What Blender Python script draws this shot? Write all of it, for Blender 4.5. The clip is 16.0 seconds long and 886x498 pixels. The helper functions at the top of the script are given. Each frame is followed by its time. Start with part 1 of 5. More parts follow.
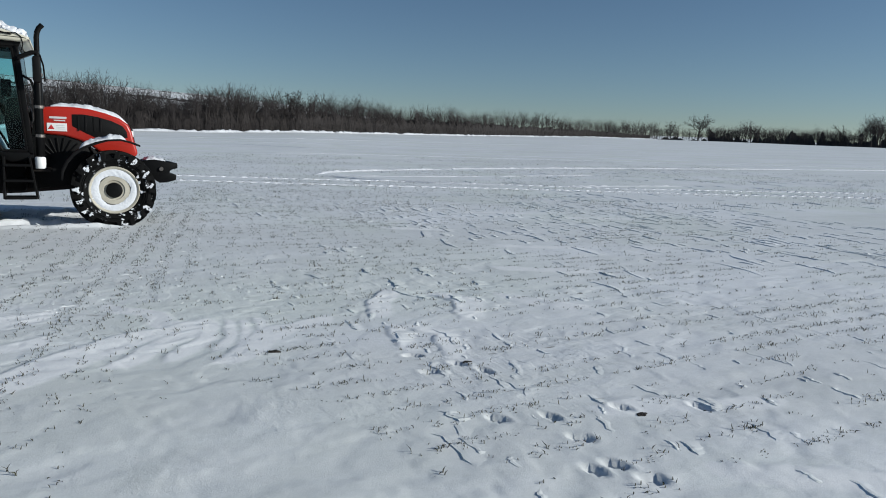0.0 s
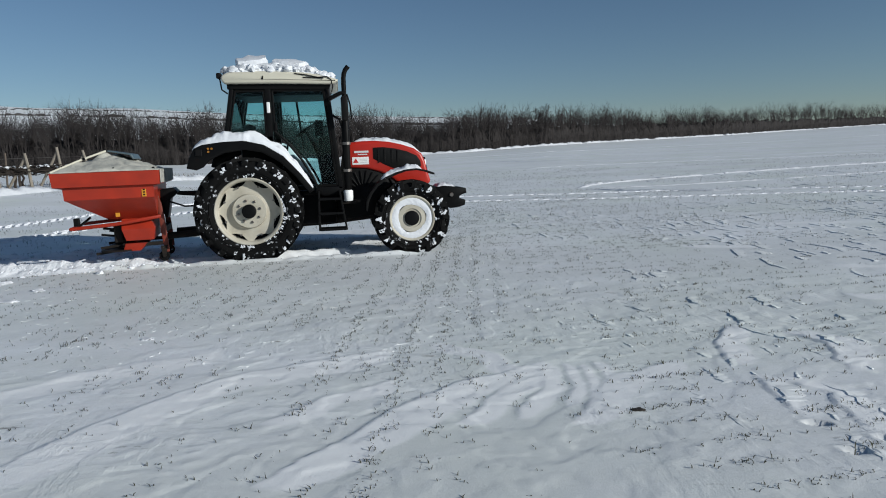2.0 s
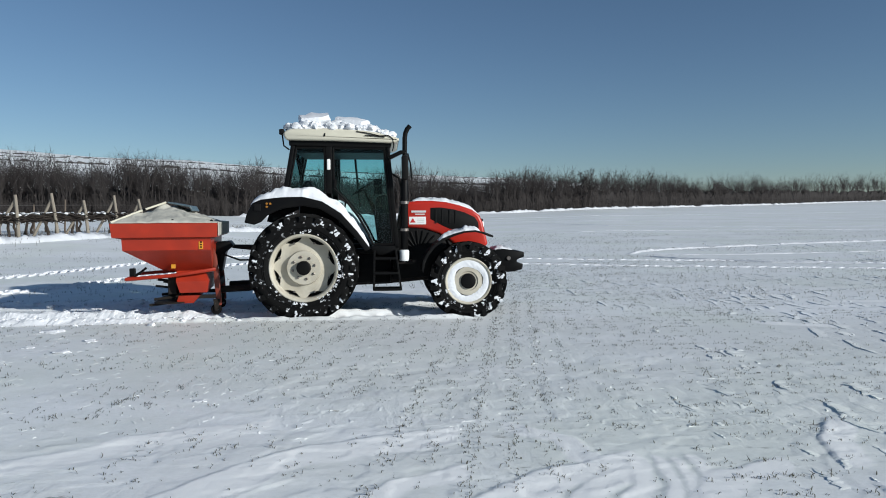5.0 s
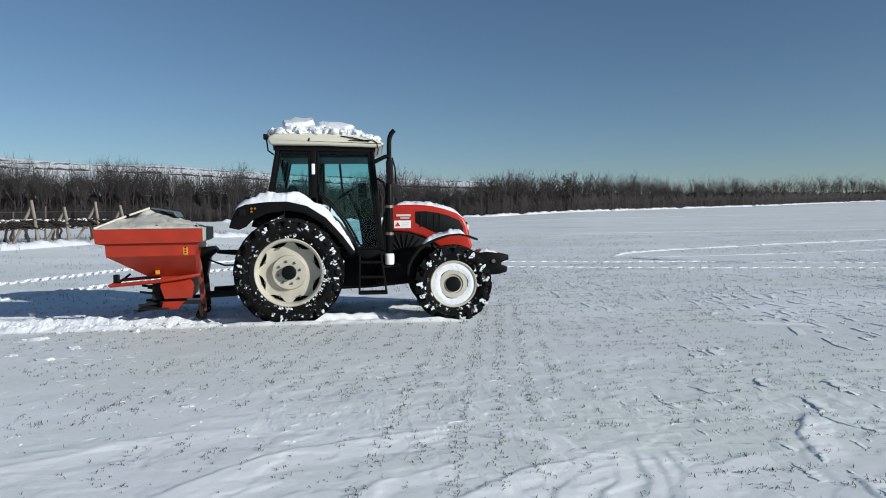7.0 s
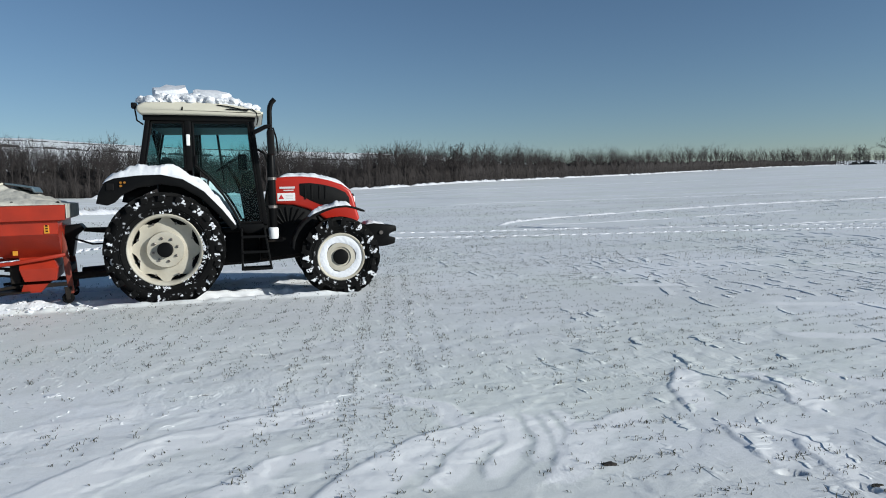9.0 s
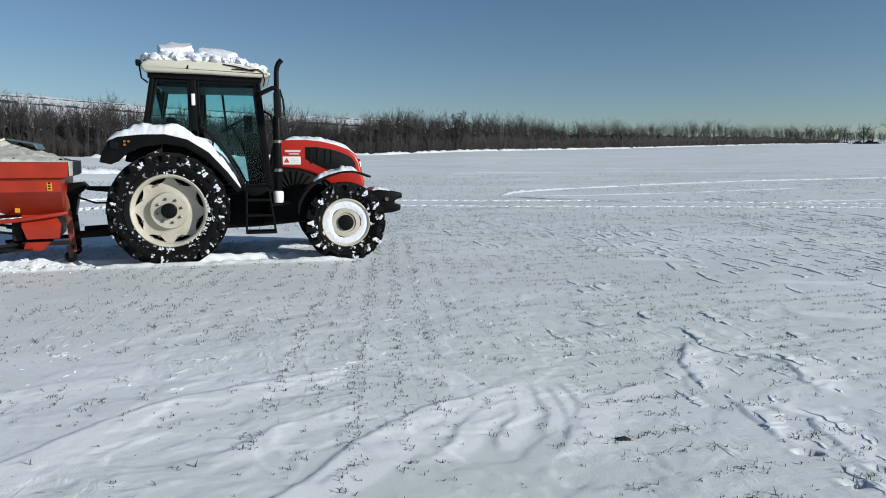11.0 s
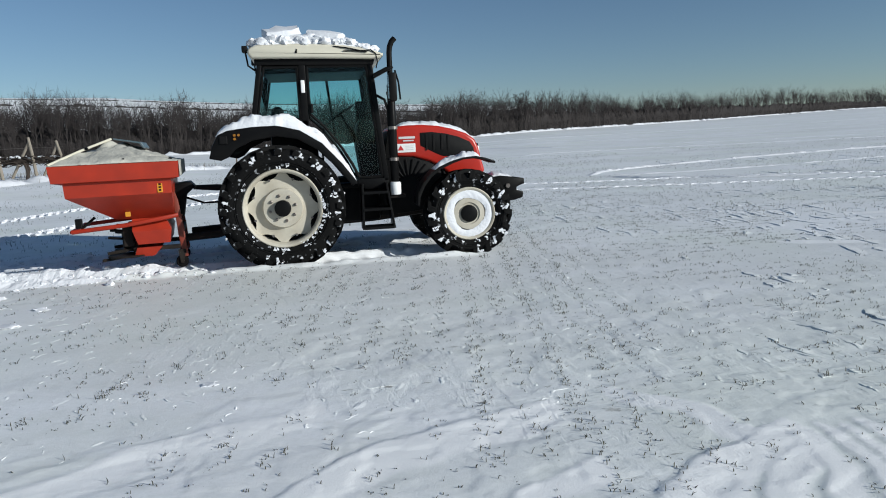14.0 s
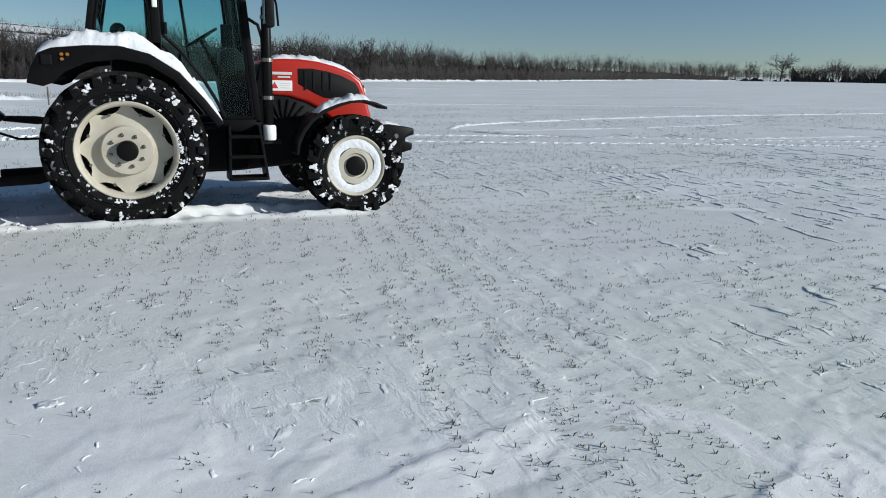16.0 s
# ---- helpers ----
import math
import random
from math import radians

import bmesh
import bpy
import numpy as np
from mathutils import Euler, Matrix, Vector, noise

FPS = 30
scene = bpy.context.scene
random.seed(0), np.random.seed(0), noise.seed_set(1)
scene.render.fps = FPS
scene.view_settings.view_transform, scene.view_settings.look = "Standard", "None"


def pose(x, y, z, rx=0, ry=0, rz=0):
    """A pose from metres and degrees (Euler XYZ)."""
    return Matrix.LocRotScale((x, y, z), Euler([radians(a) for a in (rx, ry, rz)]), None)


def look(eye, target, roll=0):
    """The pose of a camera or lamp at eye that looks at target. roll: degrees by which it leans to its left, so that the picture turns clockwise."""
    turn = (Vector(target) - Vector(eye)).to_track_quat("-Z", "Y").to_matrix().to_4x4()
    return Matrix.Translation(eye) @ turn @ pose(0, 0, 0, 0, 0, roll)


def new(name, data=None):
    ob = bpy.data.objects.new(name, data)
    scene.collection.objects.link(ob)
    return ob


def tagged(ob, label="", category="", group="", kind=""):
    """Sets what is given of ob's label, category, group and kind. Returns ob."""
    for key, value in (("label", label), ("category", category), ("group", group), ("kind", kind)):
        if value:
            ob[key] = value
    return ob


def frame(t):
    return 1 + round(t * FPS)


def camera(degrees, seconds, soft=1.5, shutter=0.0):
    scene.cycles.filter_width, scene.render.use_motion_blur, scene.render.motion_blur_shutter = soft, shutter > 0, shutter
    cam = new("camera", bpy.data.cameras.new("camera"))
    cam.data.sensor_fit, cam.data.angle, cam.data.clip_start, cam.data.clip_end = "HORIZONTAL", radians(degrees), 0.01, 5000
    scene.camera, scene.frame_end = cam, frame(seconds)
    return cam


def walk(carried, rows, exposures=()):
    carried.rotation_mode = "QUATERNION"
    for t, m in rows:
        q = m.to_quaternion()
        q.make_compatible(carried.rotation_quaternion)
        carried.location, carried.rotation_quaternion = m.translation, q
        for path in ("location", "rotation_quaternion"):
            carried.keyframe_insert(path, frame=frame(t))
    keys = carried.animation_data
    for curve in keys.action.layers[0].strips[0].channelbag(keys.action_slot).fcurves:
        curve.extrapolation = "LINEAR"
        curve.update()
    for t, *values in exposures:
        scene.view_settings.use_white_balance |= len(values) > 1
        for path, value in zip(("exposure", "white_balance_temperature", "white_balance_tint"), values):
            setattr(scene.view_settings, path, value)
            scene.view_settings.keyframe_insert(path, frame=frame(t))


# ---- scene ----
cam = camera(64.7, 16.0, 1.0)
PATH = [
    (0, (1.839, -11.438, 1.441), (2.774, -9.695, 1.143), 2.1),
    (0.5, (1.739, -11.21, 1.451), (2.512, -9.393, 1.133), 1.5),
    (1, (1.499, -11.049, 1.47), (2.283, -9.241, 1.127), 1.1),
    (1.5, (1.424, -10.83, 1.486), (2.014, -8.942, 1.185), -1.3),
    (2, (1.398, -10.602, 1.515), (1.671, -8.638, 1.249), -2.2),
    (2.5, (1.277, -10.467, 1.523), (1.408, -8.492, 1.241), -0.7),
    (3, (1.199, -10.344, 1.52), (1.204, -8.362, 1.252), 1.0),
    (3.5, (1.224, -10.283, 1.561), (1.248, -8.288, 1.421), 0.4),
    (4, (1.209, -10.233, 1.567), (1.329, -8.239, 1.479), 0.4),
    (6.5, (1.164, -10.308, 1.544), (1.354, -8.321, 1.432), -0.5),
    (7, (1.165, -10.313, 1.553), (1.376, -8.326, 1.467), -0.7),
    (7.5, (1.175, -10.299, 1.542), (1.415, -8.315, 1.455), -0.9),
    (8, (1.179, -10.292, 1.538), (1.496, -8.322, 1.405), -1.4),
    (8.5, (1.182, -10.263, 1.543), (1.622, -8.318, 1.389), -1.6),
    (8.7, (1.208, -10.262, 1.536), (1.688, -8.328, 1.373), -1.7),
    (10.8, (1.164, -10.222, 1.547), (1.742, -8.321, 1.318), -1.1),
    (11, (1.128, -10.157, 1.529), (1.645, -8.243, 1.268), 0.0),
    (11.5, (1.075, -9.936, 1.513), (1.196, -7.957, 1.245), -0.9),
    (12, (0.898, -9.843, 1.544), (0.85, -7.857, 1.315), -1.0),
    (12.5, (0.679, -9.706, 1.558), (0.739, -7.725, 1.291), -2.0),
    (13, (0.641, -9.474, 1.529), (0.806, -7.504, 1.226), -2.3),
    (13.5, (0.584, -9.268, 1.562), (0.717, -7.293, 1.272), -2.6),
    (14, (0.442, -9.027, 1.538), (0.784, -7.08, 1.235), -2.7),
    (14.5, (0.346, -8.82, 1.527), (0.86, -6.916, 1.194), -2.0),
    (15, (0.33, -8.494, 1.557), (0.786, -6.56, 1.331), -1.5),
    (15.5, (0.241, -8.172, 1.498), (0.85, -6.303, 1.13), 0.0),
    (16, (0.132, -7.841, 1.473), (0.904, -6.051, 1.026), 1.0),
]
EXPOSURES = [(0, -0.09, 6270, 6), (2.5, -0.25, 6270, 6), (3.3, -0.22, 6270, 6), (4, 0.0, 6270, 6), (7, 0.07, 6270, 6), (11, 0.09, 6270, 6), (12.5, 0.02, 6270, 6), (16, 0.02, 6270, 6)]
walk(cam, [(t, look(eye, target, roll)) for t, eye, target, roll in PATH], EXPOSURES)

# ---- world, sun, sky ----
TO_SUN = Vector((2.25, -1.65, 1.0)).normalized()
world = bpy.data.worlds.new("winter_sky")
scene.world = world
world.use_nodes = True
sky = world.node_tree.nodes.new("ShaderNodeTexSky")
sky.sky_type, sky.sun_disc = "NISHITA", False
sky.sun_elevation = math.asin(TO_SUN.z)
sky.sun_rotation = math.atan2(TO_SUN.x, TO_SUN.y)
sky.air_density, sky.dust_density, sky.ozone_density = 1.0, 0.8, 2.8
sky.altitude = 1500
world.node_tree.nodes["Background"].inputs["Strength"].default_value = SKY_STRENGTH = 0.072
world.node_tree.links.new(sky.outputs["Color"], world.node_tree.nodes["Background"].inputs["Color"])
sun = new("sun", bpy.data.lights.new("sun", "SUN"))
sun.data.energy, sun.data.angle, sun.data.color = 4.6, radians(0.5), (1.0, 0.97, 0.93)
sun.matrix_world = look(TO_SUN * 60, (0, 0, 0))


# ---- materials ----
def material(name, colour, rough=0.6, metal=0.0, second=None, size=6.0, amount=0.5, edge=0.25, centre=0.5,
             bump=0.15, grain=60.0, island=0.0, stretch=(1, 1, 1), spec=0.4):
    """A surface with broad patches of a second colour and a fine relief."""
    m = bpy.data.materials.new(name)
    m.use_nodes = True
    n, l = m.node_tree.nodes, m.node_tree.links
    b = n["Principled BSDF"]
    b.inputs["Roughness"].default_value, b.inputs["Metallic"].default_value = rough, metal
    b.inputs["Specular IOR Level"].default_value = spec
    tc, mp = n.new("ShaderNodeTexCoord"), n.new("ShaderNodeMapping")
    l.new(tc.outputs["Object"], mp.inputs["Vector"])
    mp.inputs["Scale"].default_value = stretch
    n1 = n.new("ShaderNodeTexNoise")
    n1.inputs["Scale"].default_value, n1.inputs["Detail"].default_value = size, 5
    l.new(mp.outputs["Vector"], n1.inputs["Vector"])
    ramp = n.new("ShaderNodeMapRange")
    ramp.inputs["From Min"].default_value, ramp.inputs["From Max"].default_value = centre - edge, centre + edge
    ramp.inputs["To Max"].default_value = amount
    l.new(n1.outputs["Fac"], ramp.inputs["Value"])
    mix = n.new("ShaderNodeMix")
    mix.data_type = "RGBA"
    mix.inputs["A"].default_value = (*colour, 1)
    mix.inputs["B"].default_value = (*(second or [c * 0.7 for c in colour]), 1)
    l.new(ramp.outputs["Result"], mix.inputs["Factor"])
    out = mix.outputs["Result"]
    if island:
        geo, hsv, rng = n.new("ShaderNodeNewGeometry"), n.new("ShaderNodeHueSaturation"), n.new("ShaderNodeMapRange")
        rng.inputs["To Min"].default_value, rng.inputs["To Max"].default_value = 1 - island, 1 + island
        l.new(geo.outputs["Random Per Island"], rng.inputs["Value"])
        l.new(rng.outputs["Result"], hsv.inputs["Value"])
        l.new(out, hsv.inputs["Color"])
        out = hsv.outputs["Color"]
    l.new(out, b.inputs["Base Color"])
    n2, bp = n.new("ShaderNodeTexNoise"), n.new("ShaderNodeBump")
    n2.inputs["Scale"].default_value, n2.inputs["Detail"].default_value = grain, 4
    l.new(mp.outputs["Vector"], n2.inputs["Vector"])
    bp.inputs["Strength"].default_value, bp.inputs["Distance"].default_value = bump, 0.02
    l.new(n2.outputs["Fac"], bp.inputs["Height"])
    l.new(bp.outputs["Normal"], b.inputs["Normal"])
    return m


def field_material():
    """Thin wind-packed snow on a sown field: white crust, greyer thin patches with soil and green leaf below, dark
    dashes for soil and crust-edge shadows.
    """
    m = bpy.data.materials.new("field_snow")
    m.use_nodes = True
    n, l = m.node_tree.nodes, m.node_tree.links
    b = n["Principled BSDF"]
    b.inputs["Roughness"].default_value, b.inputs["Specular IOR Level"].default_value = 0.55, 0.3
    tc = n.new("ShaderNodeTexCoord")

    def nz(scale, detail, stretch=(1, 1, 1), turn=0.0, lo=0.4, hi=0.6, rough=0.55):
        mp, tx, rg = n.new("ShaderNodeMapping"), n.new("ShaderNodeTexNoise"), n.new("ShaderNodeMapRange")
        mp.inputs["Scale"].default_value, mp.inputs["Rotation"].default_value = stretch, (0, 0, radians(turn))
        l.new(tc.outputs["Object"], mp.inputs["Vector"])
        l.new(mp.outputs["Vector"], tx.inputs["Vector"])
        tx.inputs["Scale"].default_value, tx.inputs["Detail"].default_value, tx.inputs["Roughness"].default_value = scale, detail, rough
        rg.inputs["From Min"].default_value, rg.inputs["From Max"].default_value = lo, hi
        l.new(tx.outputs["Fac"], rg.inputs["Value"])
        return tx.outputs["Fac"], rg.outputs["Result"]

    def mixed(a, bcol, fac, k):
        mx, ml = n.new("ShaderNodeMix"), n.new("ShaderNodeMath")
        mx.data_type, ml.operation = "RGBA", "MULTIPLY"
        ml.inputs[1].default_value = k
        l.new(fac, ml.inputs[0])
        l.new(ml.outputs[0], mx.inputs["Factor"])
        if isinstance(a, tuple):
            mx.inputs["A"].default_value = (*a, 1)
        else:
            l.new(a, mx.inputs["A"])
        mx.inputs["B"].default_value = (*bcol, 1)
        return mx.outputs["Result"]

    _, patches = nz(0.45, 8, (1, 1.3, 1), -20, 0.42, 0.62, 0.65)
    _, thin = nz(2.6, 8, (0.8, 1.2, 1), -12, 0.50, 0.66, 0.7)
    _, crust = nz(34, 6, (0.7, 1.2, 1), 0, 0.42, 0.66, 0.7)
    _, soil = nz(9.0, 6, (0.45, 1.5, 1), 4, 0.635, 0.70, 0.64)
    _, where = nz(0.5, 5, (0.8, 1.1, 1), 10, 0.45, 0.60)
    _, green = nz(0.22, 5, (1, 1, 1), 40, 0.46, 0.62)
    _, bands = nz(0.16, 7, (0.22, 1.6, 1), 5, 0.46, 0.62, 0.65)
    # dark dashes: bare soil, and small shadows of crust edges put into the colour
    soil_shade_dots = n.new("ShaderNodeMath")
    soil_shade_dots.operation = "MULTIPLY"
    l.new(soil, soil_shade_dots.inputs[0])
    l.new(where, soil_shade_dots.inputs[1])
    col = mixed((0.89, 0.90, 0.91), (0.80, 0.81, 0.80), patches, 0.7)
    col = mixed(col, (0.70, 0.715, 0.69), thin, 0.5)
    col = mixed(col, (0.62, 0.64, 0.62), crust, 0.30)
    col = mixed(col, (0.72, 0.77, 0.67), green, 0.40)
    col = mixed(col, (0.64, 0.65, 0.63), bands, 0.45)
    col = mixed(col, (0.13, 0.12, 0.095), soil_shade_dots.outputs[0], 0.85)
    fresh = n.new("ShaderNodeAttribute")
    fresh.attribute_name = "fresh_drift"
    col = mixed(col, (0.93, 0.93, 0.92), fresh.outputs["Fac"], 0.85)
    l.new(col, b.inputs["Base Color"])
    f1, _ = nz(9, 8, (0.75, 1.2, 1), -20, rough=0.65)
    f2, _ = nz(110, 6, rough=0.7)
    b1, b2 = n.new("ShaderNodeBump"), n.new("ShaderNodeBump")
    b1.inputs["Strength"].default_value, b1.inputs["Distance"].default_value = 0.12, 0.02
    b2.inputs["Strength"].default_value, b2.inputs["Distance"].default_value = 0.32, 0.006
    l.new(f1, b1.inputs["Height"])
    l.new(f2, b2.inputs["Height"])
    l.new(b1.outputs["Normal"], b2.inputs["Normal"])
    # small scarps of wind crust, drawn out along the rows
    for scale, stretch, turn, deep, power in ((1.6, (2.2, 0.8, 1), 8, 0.012, 0.22), (5.5, (0.8, 2.0, 1), 14, 0.007, 0.22)):
        _, scarp = nz(scale, 6, stretch, turn, 0.50, 0.56, 0.6)
        b3 = n.new("ShaderNodeBump")
        b3.inputs["Strength"].default_value, b3.inputs["Distance"].default_value = power, deep
        held = n.new("ShaderNodeMath")
        held.operation = "MULTIPLY"
        l.new(scarp, held.inputs[0])
        l.new(where, held.inputs[1])
        l.new(held.outputs[0], b3.inputs["Height"])
        l.new(b2.outputs["Normal"], b3.inputs["Normal"])
        b2 = b3
    l.new(b2.outputs["Normal"], b.inputs["Normal"])
    return m


def glass_material(name, tint):
    m = bpy.data.materials.new(name)
    m.use_nodes = True
    n, l = m.node_tree.nodes, m.node_tree.links
    n.remove(n["Principled BSDF"])
    tr, gl, fr, mx = (n.new("ShaderNodeBsdfTransparent"), n.new("ShaderNodeBsdfGlossy"),
                      n.new("ShaderNodeFresnel"), n.new("ShaderNodeMixShader"))
    tr.inputs["Color"].default_value = (*tint, 1)
    gl.inputs["Roughness"].default_value = 0.03
    fr.inputs["IOR"].default_value = 1.28
    l.new(fr.outputs[0], mx.inputs[0])
    l.new(tr.outputs[0], mx.inputs[1])
    l.new(gl.outputs[0], mx.inputs[2])
    l.new(mx.outputs[0], n["Material Output"].inputs["Surface"])
    return m


SNOW_FIELD = field_material()
SNOW = material("packed_snow", (0.72, 0.73, 0.75), 0.6, second=(0.60, 0.62, 0.65), size=9, bump=0.45, grain=26, spec=0.3)
RED = material("tractor_red_paint", (0.42, 0.020, 0.010), 0.32, second=(0.32, 0.02, 0.012), size=5, bump=0.02, amount=0.6)
ORANGE = material("spreader_red_paint", (0.36, 0.026, 0.008), 0.42, second=(0.21, 0.018, 0.008), size=4, bump=0.05, amount=0.8, grain=40)
BLACK = material("black_paint", (0.005, 0.005, 0.0055), 0.4, second=(0.010, 0.010, 0.009), size=7, bump=0.05, spec=0.08)
PLASTIC = material("black_plastic", (0.007, 0.007, 0.0075), 0.5, second=(0.014, 0.013, 0.012), size=9, bump=0.1, grain=120, spec=0.08)
GRILLE = material("dark_grille", (0.010, 0.010, 0.010), 0.5, bump=0.2, grain=150, spec=0.08)
RUBBER = material("tyre_rubber", (0.006, 0.006, 0.006), 0.75, second=(0.40, 0.41, 0.43), size=15, amount=0.9, edge=0.05, centre=0.665, bump=0.4, grain=50, spec=0.08)
# brownish patches: dirt, made stronger to put the dish's shading into the colour
RIM = material("cream_rim_paint", (0.52, 0.49, 0.41), 0.5, second=(0.30, 0.26, 0.19), size=4, amount=0.75, bump=0.06)
CREAM = material("cream_roof_paint", (0.56, 0.53, 0.43), 0.4, second=(0.52, 0.49, 0.39), size=4, bump=0.03)
CANVAS = material("grey_canvas", (0.52, 0.50, 0.43), 0.85, second=(0.26, 0.26, 0.24), size=6, amount=0.8, bump=0.7, grain=24)
TARP = material("slate_plastic_sheet", (0.055, 0.085, 0.10), 0.35, second=(0.12, 0.15, 0.16), size=9, bump=0.3, grain=18)
STEEL = material("worn_steel", (0.22, 0.21, 0.20), 0.4, 0.8, second=(0.12, 0.07, 0.04), size=12, bump=0.15)
DARK_RED = material("dirty_red_paint", (0.20, 0.030, 0.015), 0.55, second=(0.06, 0.03, 0.02), size=7, amount=0.8, bump=0.15)
BROWN = material("dark_cast_iron", (0.016, 0.014, 0.013), 0.6, second=(0.035, 0.028, 0.022), size=8, bump=0.3, grain=40, spec=0.08)
SEATM = material("seat_fabric", (0.03, 0.03, 0.033), 0.9, bump=0.3, grain=200)
WHITE = material("white_enamel", (0.80, 0.80, 0.78), 0.4, second=(0.7, 0.7, 0.68), bump=0.02)
DECAL_RED = material("decal_red", (0.55, 0.03, 0.03), 0.4, bump=0.01)
YELLOW = material("yellow_sticker", (0.58, 0.25, 0.015), 0.5, second=(0.36, 0.15, 0.015), bump=0.02)
AMBER = material("amber_lens", (0.30, 0.13, 0.02), 0.15, bump=0.1, grain=200)
SILVER = material("silver_lettering", (0.60, 0.60, 0.60), 0.35, bump=0.01)
BARK = material("grey_brown_bark", (0.048, 0.041, 0.039), 0.9, second=(0.020, 0.017, 0.0165), size=0.6, bump=0.5, grain=8, island=0.35)
# darker than the bark: the shade among the twigs is in the colour
UNDER = material("thicket_twigs_and_shade", (0.022, 0.0185, 0.0175), 0.95, second=(0.011, 0.009, 0.0085), size=3, bump=1.0, grain=9, stretch=(1.6, 1.6, 0.35))
VINE = material("vine_wood", (0.105, 0.080, 0.062), 0.9, second=(0.16, 0.135, 0.11), size=20, bump=0.5)
TRUNK = material("dark_vine_bark", (0.030, 0.023, 0.019), 0.95, second=(0.055, 0.043, 0.035), size=14, bump=0.6)
POST = material("weathered_post", (0.25, 0.22, 0.18), 0.9, second=(0.14, 0.12, 0.09), size=8, bump=0.4, stretch=(1, 1, 0.3))
HEDGE = material("far_hedge", (0.055, 0.050, 0.048), 0.95, second=(0.09, 0.085, 0.08), size=0.2, bump=0.5, grain=2)
LEAF = material("winter_wheat_leaf", (0.040, 0.042, 0.024), 0.8, second=(0.065, 0.055, 0.036), size=3, bump=0.1, island=0.45)
GLASS = glass_material("green_tinted_glass", (0.785, 0.935, 0.935))
MIRROR = material("mirror_glass", (0.75, 0.77, 0.78), 0.03, 1.0, bump=0.0)


# ---- mesh helpers ----
def part(name, bm, mat, parent=None, label="", smooth=None):
    bmesh.ops.recalc_face_normals(bm, faces=bm.faces)
    me = bpy.data.meshes.new(name)
    if smooth is not None:
        for f in bm.faces:
            f.smooth = True
        for e in bm.edges:
            if len(e.link_faces) == 2 and e.calc_face_angle(0) > radians(smooth):
                e.smooth = False
    bm.to_mesh(me)
    bm.free()
    me.materials.append(mat)
    ob = new(name, me)
    if parent:
        ob.parent = parent
    if label:
        ob["label"] = label
    return ob


def arrays(name, verts, faces, mat, parent=None, smooth=False):
    """A mesh from numpy arrays; faces: an (n, 3) or (n, 4) array."""
    me = bpy.data.meshes.new(name)
    k = faces.shape[1]
    me.vertices.add(len(verts))
    me.vertices.foreach_set("co", np.asarray(verts, np.float32).ravel())
    me.loops.add(len(faces) * k)
    me.loops.foreach_set("vertex_index", np.asarray(faces, np.int32).ravel())
    me.polygons.add(len(faces))
    me.polygons.foreach_set("loop_start", np.arange(0, len(faces) * k, k, dtype=np.int32))
    me.polygons.foreach_set("use_smooth", np.full(len(faces), smooth))
    me.update(calc_edges=True)
    me.validate()
    me.materials.append(mat)
    ob = new(name, me)
    if parent:
        ob.parent = parent
    return ob


def sharp_bevel(bm, width, seg=2, angle=35):
    if width:
        es = [e for e in bm.edges if len(e.link_faces) == 2 and e.calc_face_angle(0) > radians(angle)]
        bmesh.ops.bevel(bm, geom=es, offset=width, segments=seg, affect="EDGES", profile=0.5)


def box(x0, x1, y0, y1, z0, z1, bevel=0.0, bm=None, turn=None):
    b = bmesh.new()
    bmesh.ops.create_cube(b, size=1)
    for v in b.verts:
        v.co = Vector(((x0 + x1) / 2 + v.co.x * (x1 - x0), (y0 + y1) / 2 + v.co.y * (y1 - y0), (z0 + z1) / 2 + v.co.z * (z1 - z0)))
    sharp_bevel(b, bevel)
    if turn:
        b.transform(turn)
    return join(bm, b)


def join(bm, b):
    if bm is None:
        return b
    me = bpy.data.meshes.new("joined")
    b.to_mesh(me)
    b.free()
    bm.from_mesh(me)
    bpy.data.meshes.remove(me)
    return bm


def prism(points, y0, y1, bevel=0.0, bm=None, seg=2, angle=35):
    """A side profile of (x, z) points drawn out from y0 to y1."""
    b = bmesh.new()
    vs = [b.verts.new((x, y0, z)) for x, z in points]
    f = b.faces.new(vs)
    g = bmesh.ops.extrude_face_region(b, geom=[f])
    for v in g["geom"]:
        if isinstance(v, bmesh.types.BMVert):
            v.co.y = y1
    bmesh.ops.recalc_face_normals(b, faces=b.faces)
    sharp_bevel(b, bevel, seg, angle)
    return join(bm, b)


def tube(points, radius, n=8, bm=None):
    """A round bar through the points; radius one number or one for each point."""
    bm = bm or bmesh.new()
    pts = [Vector(p) for p in points]
    rad = radius if isinstance(radius, (list, tuple)) else [radius] * len(pts)
    rings, ref = [], None
    for i, p in enumerate(pts):
        d = (pts[min(i + 1, len(pts) - 1)] - pts[max(i - 1, 0)]).normalized()
        if ref is None:
            ref = d.orthogonal().normalized()
        ref = (ref - d * ref.dot(d)).normalized()
        o = d.cross(ref)
        rings.append([bm.verts.new(p + (ref * math.cos(a) + o * math.sin(a)) * rad[i])
                      for a in [2 * math.pi * k / n for k in range(n)]])
    for a, b in zip(rings, rings[1:]):
        for k in range(n):
            bm.faces.new((a[k], a[(k + 1) % n], b[(k + 1) % n], b[k]))
    bm.faces.new(rings[0][::-1])
    bm.faces.new(rings[-1])
    return bm


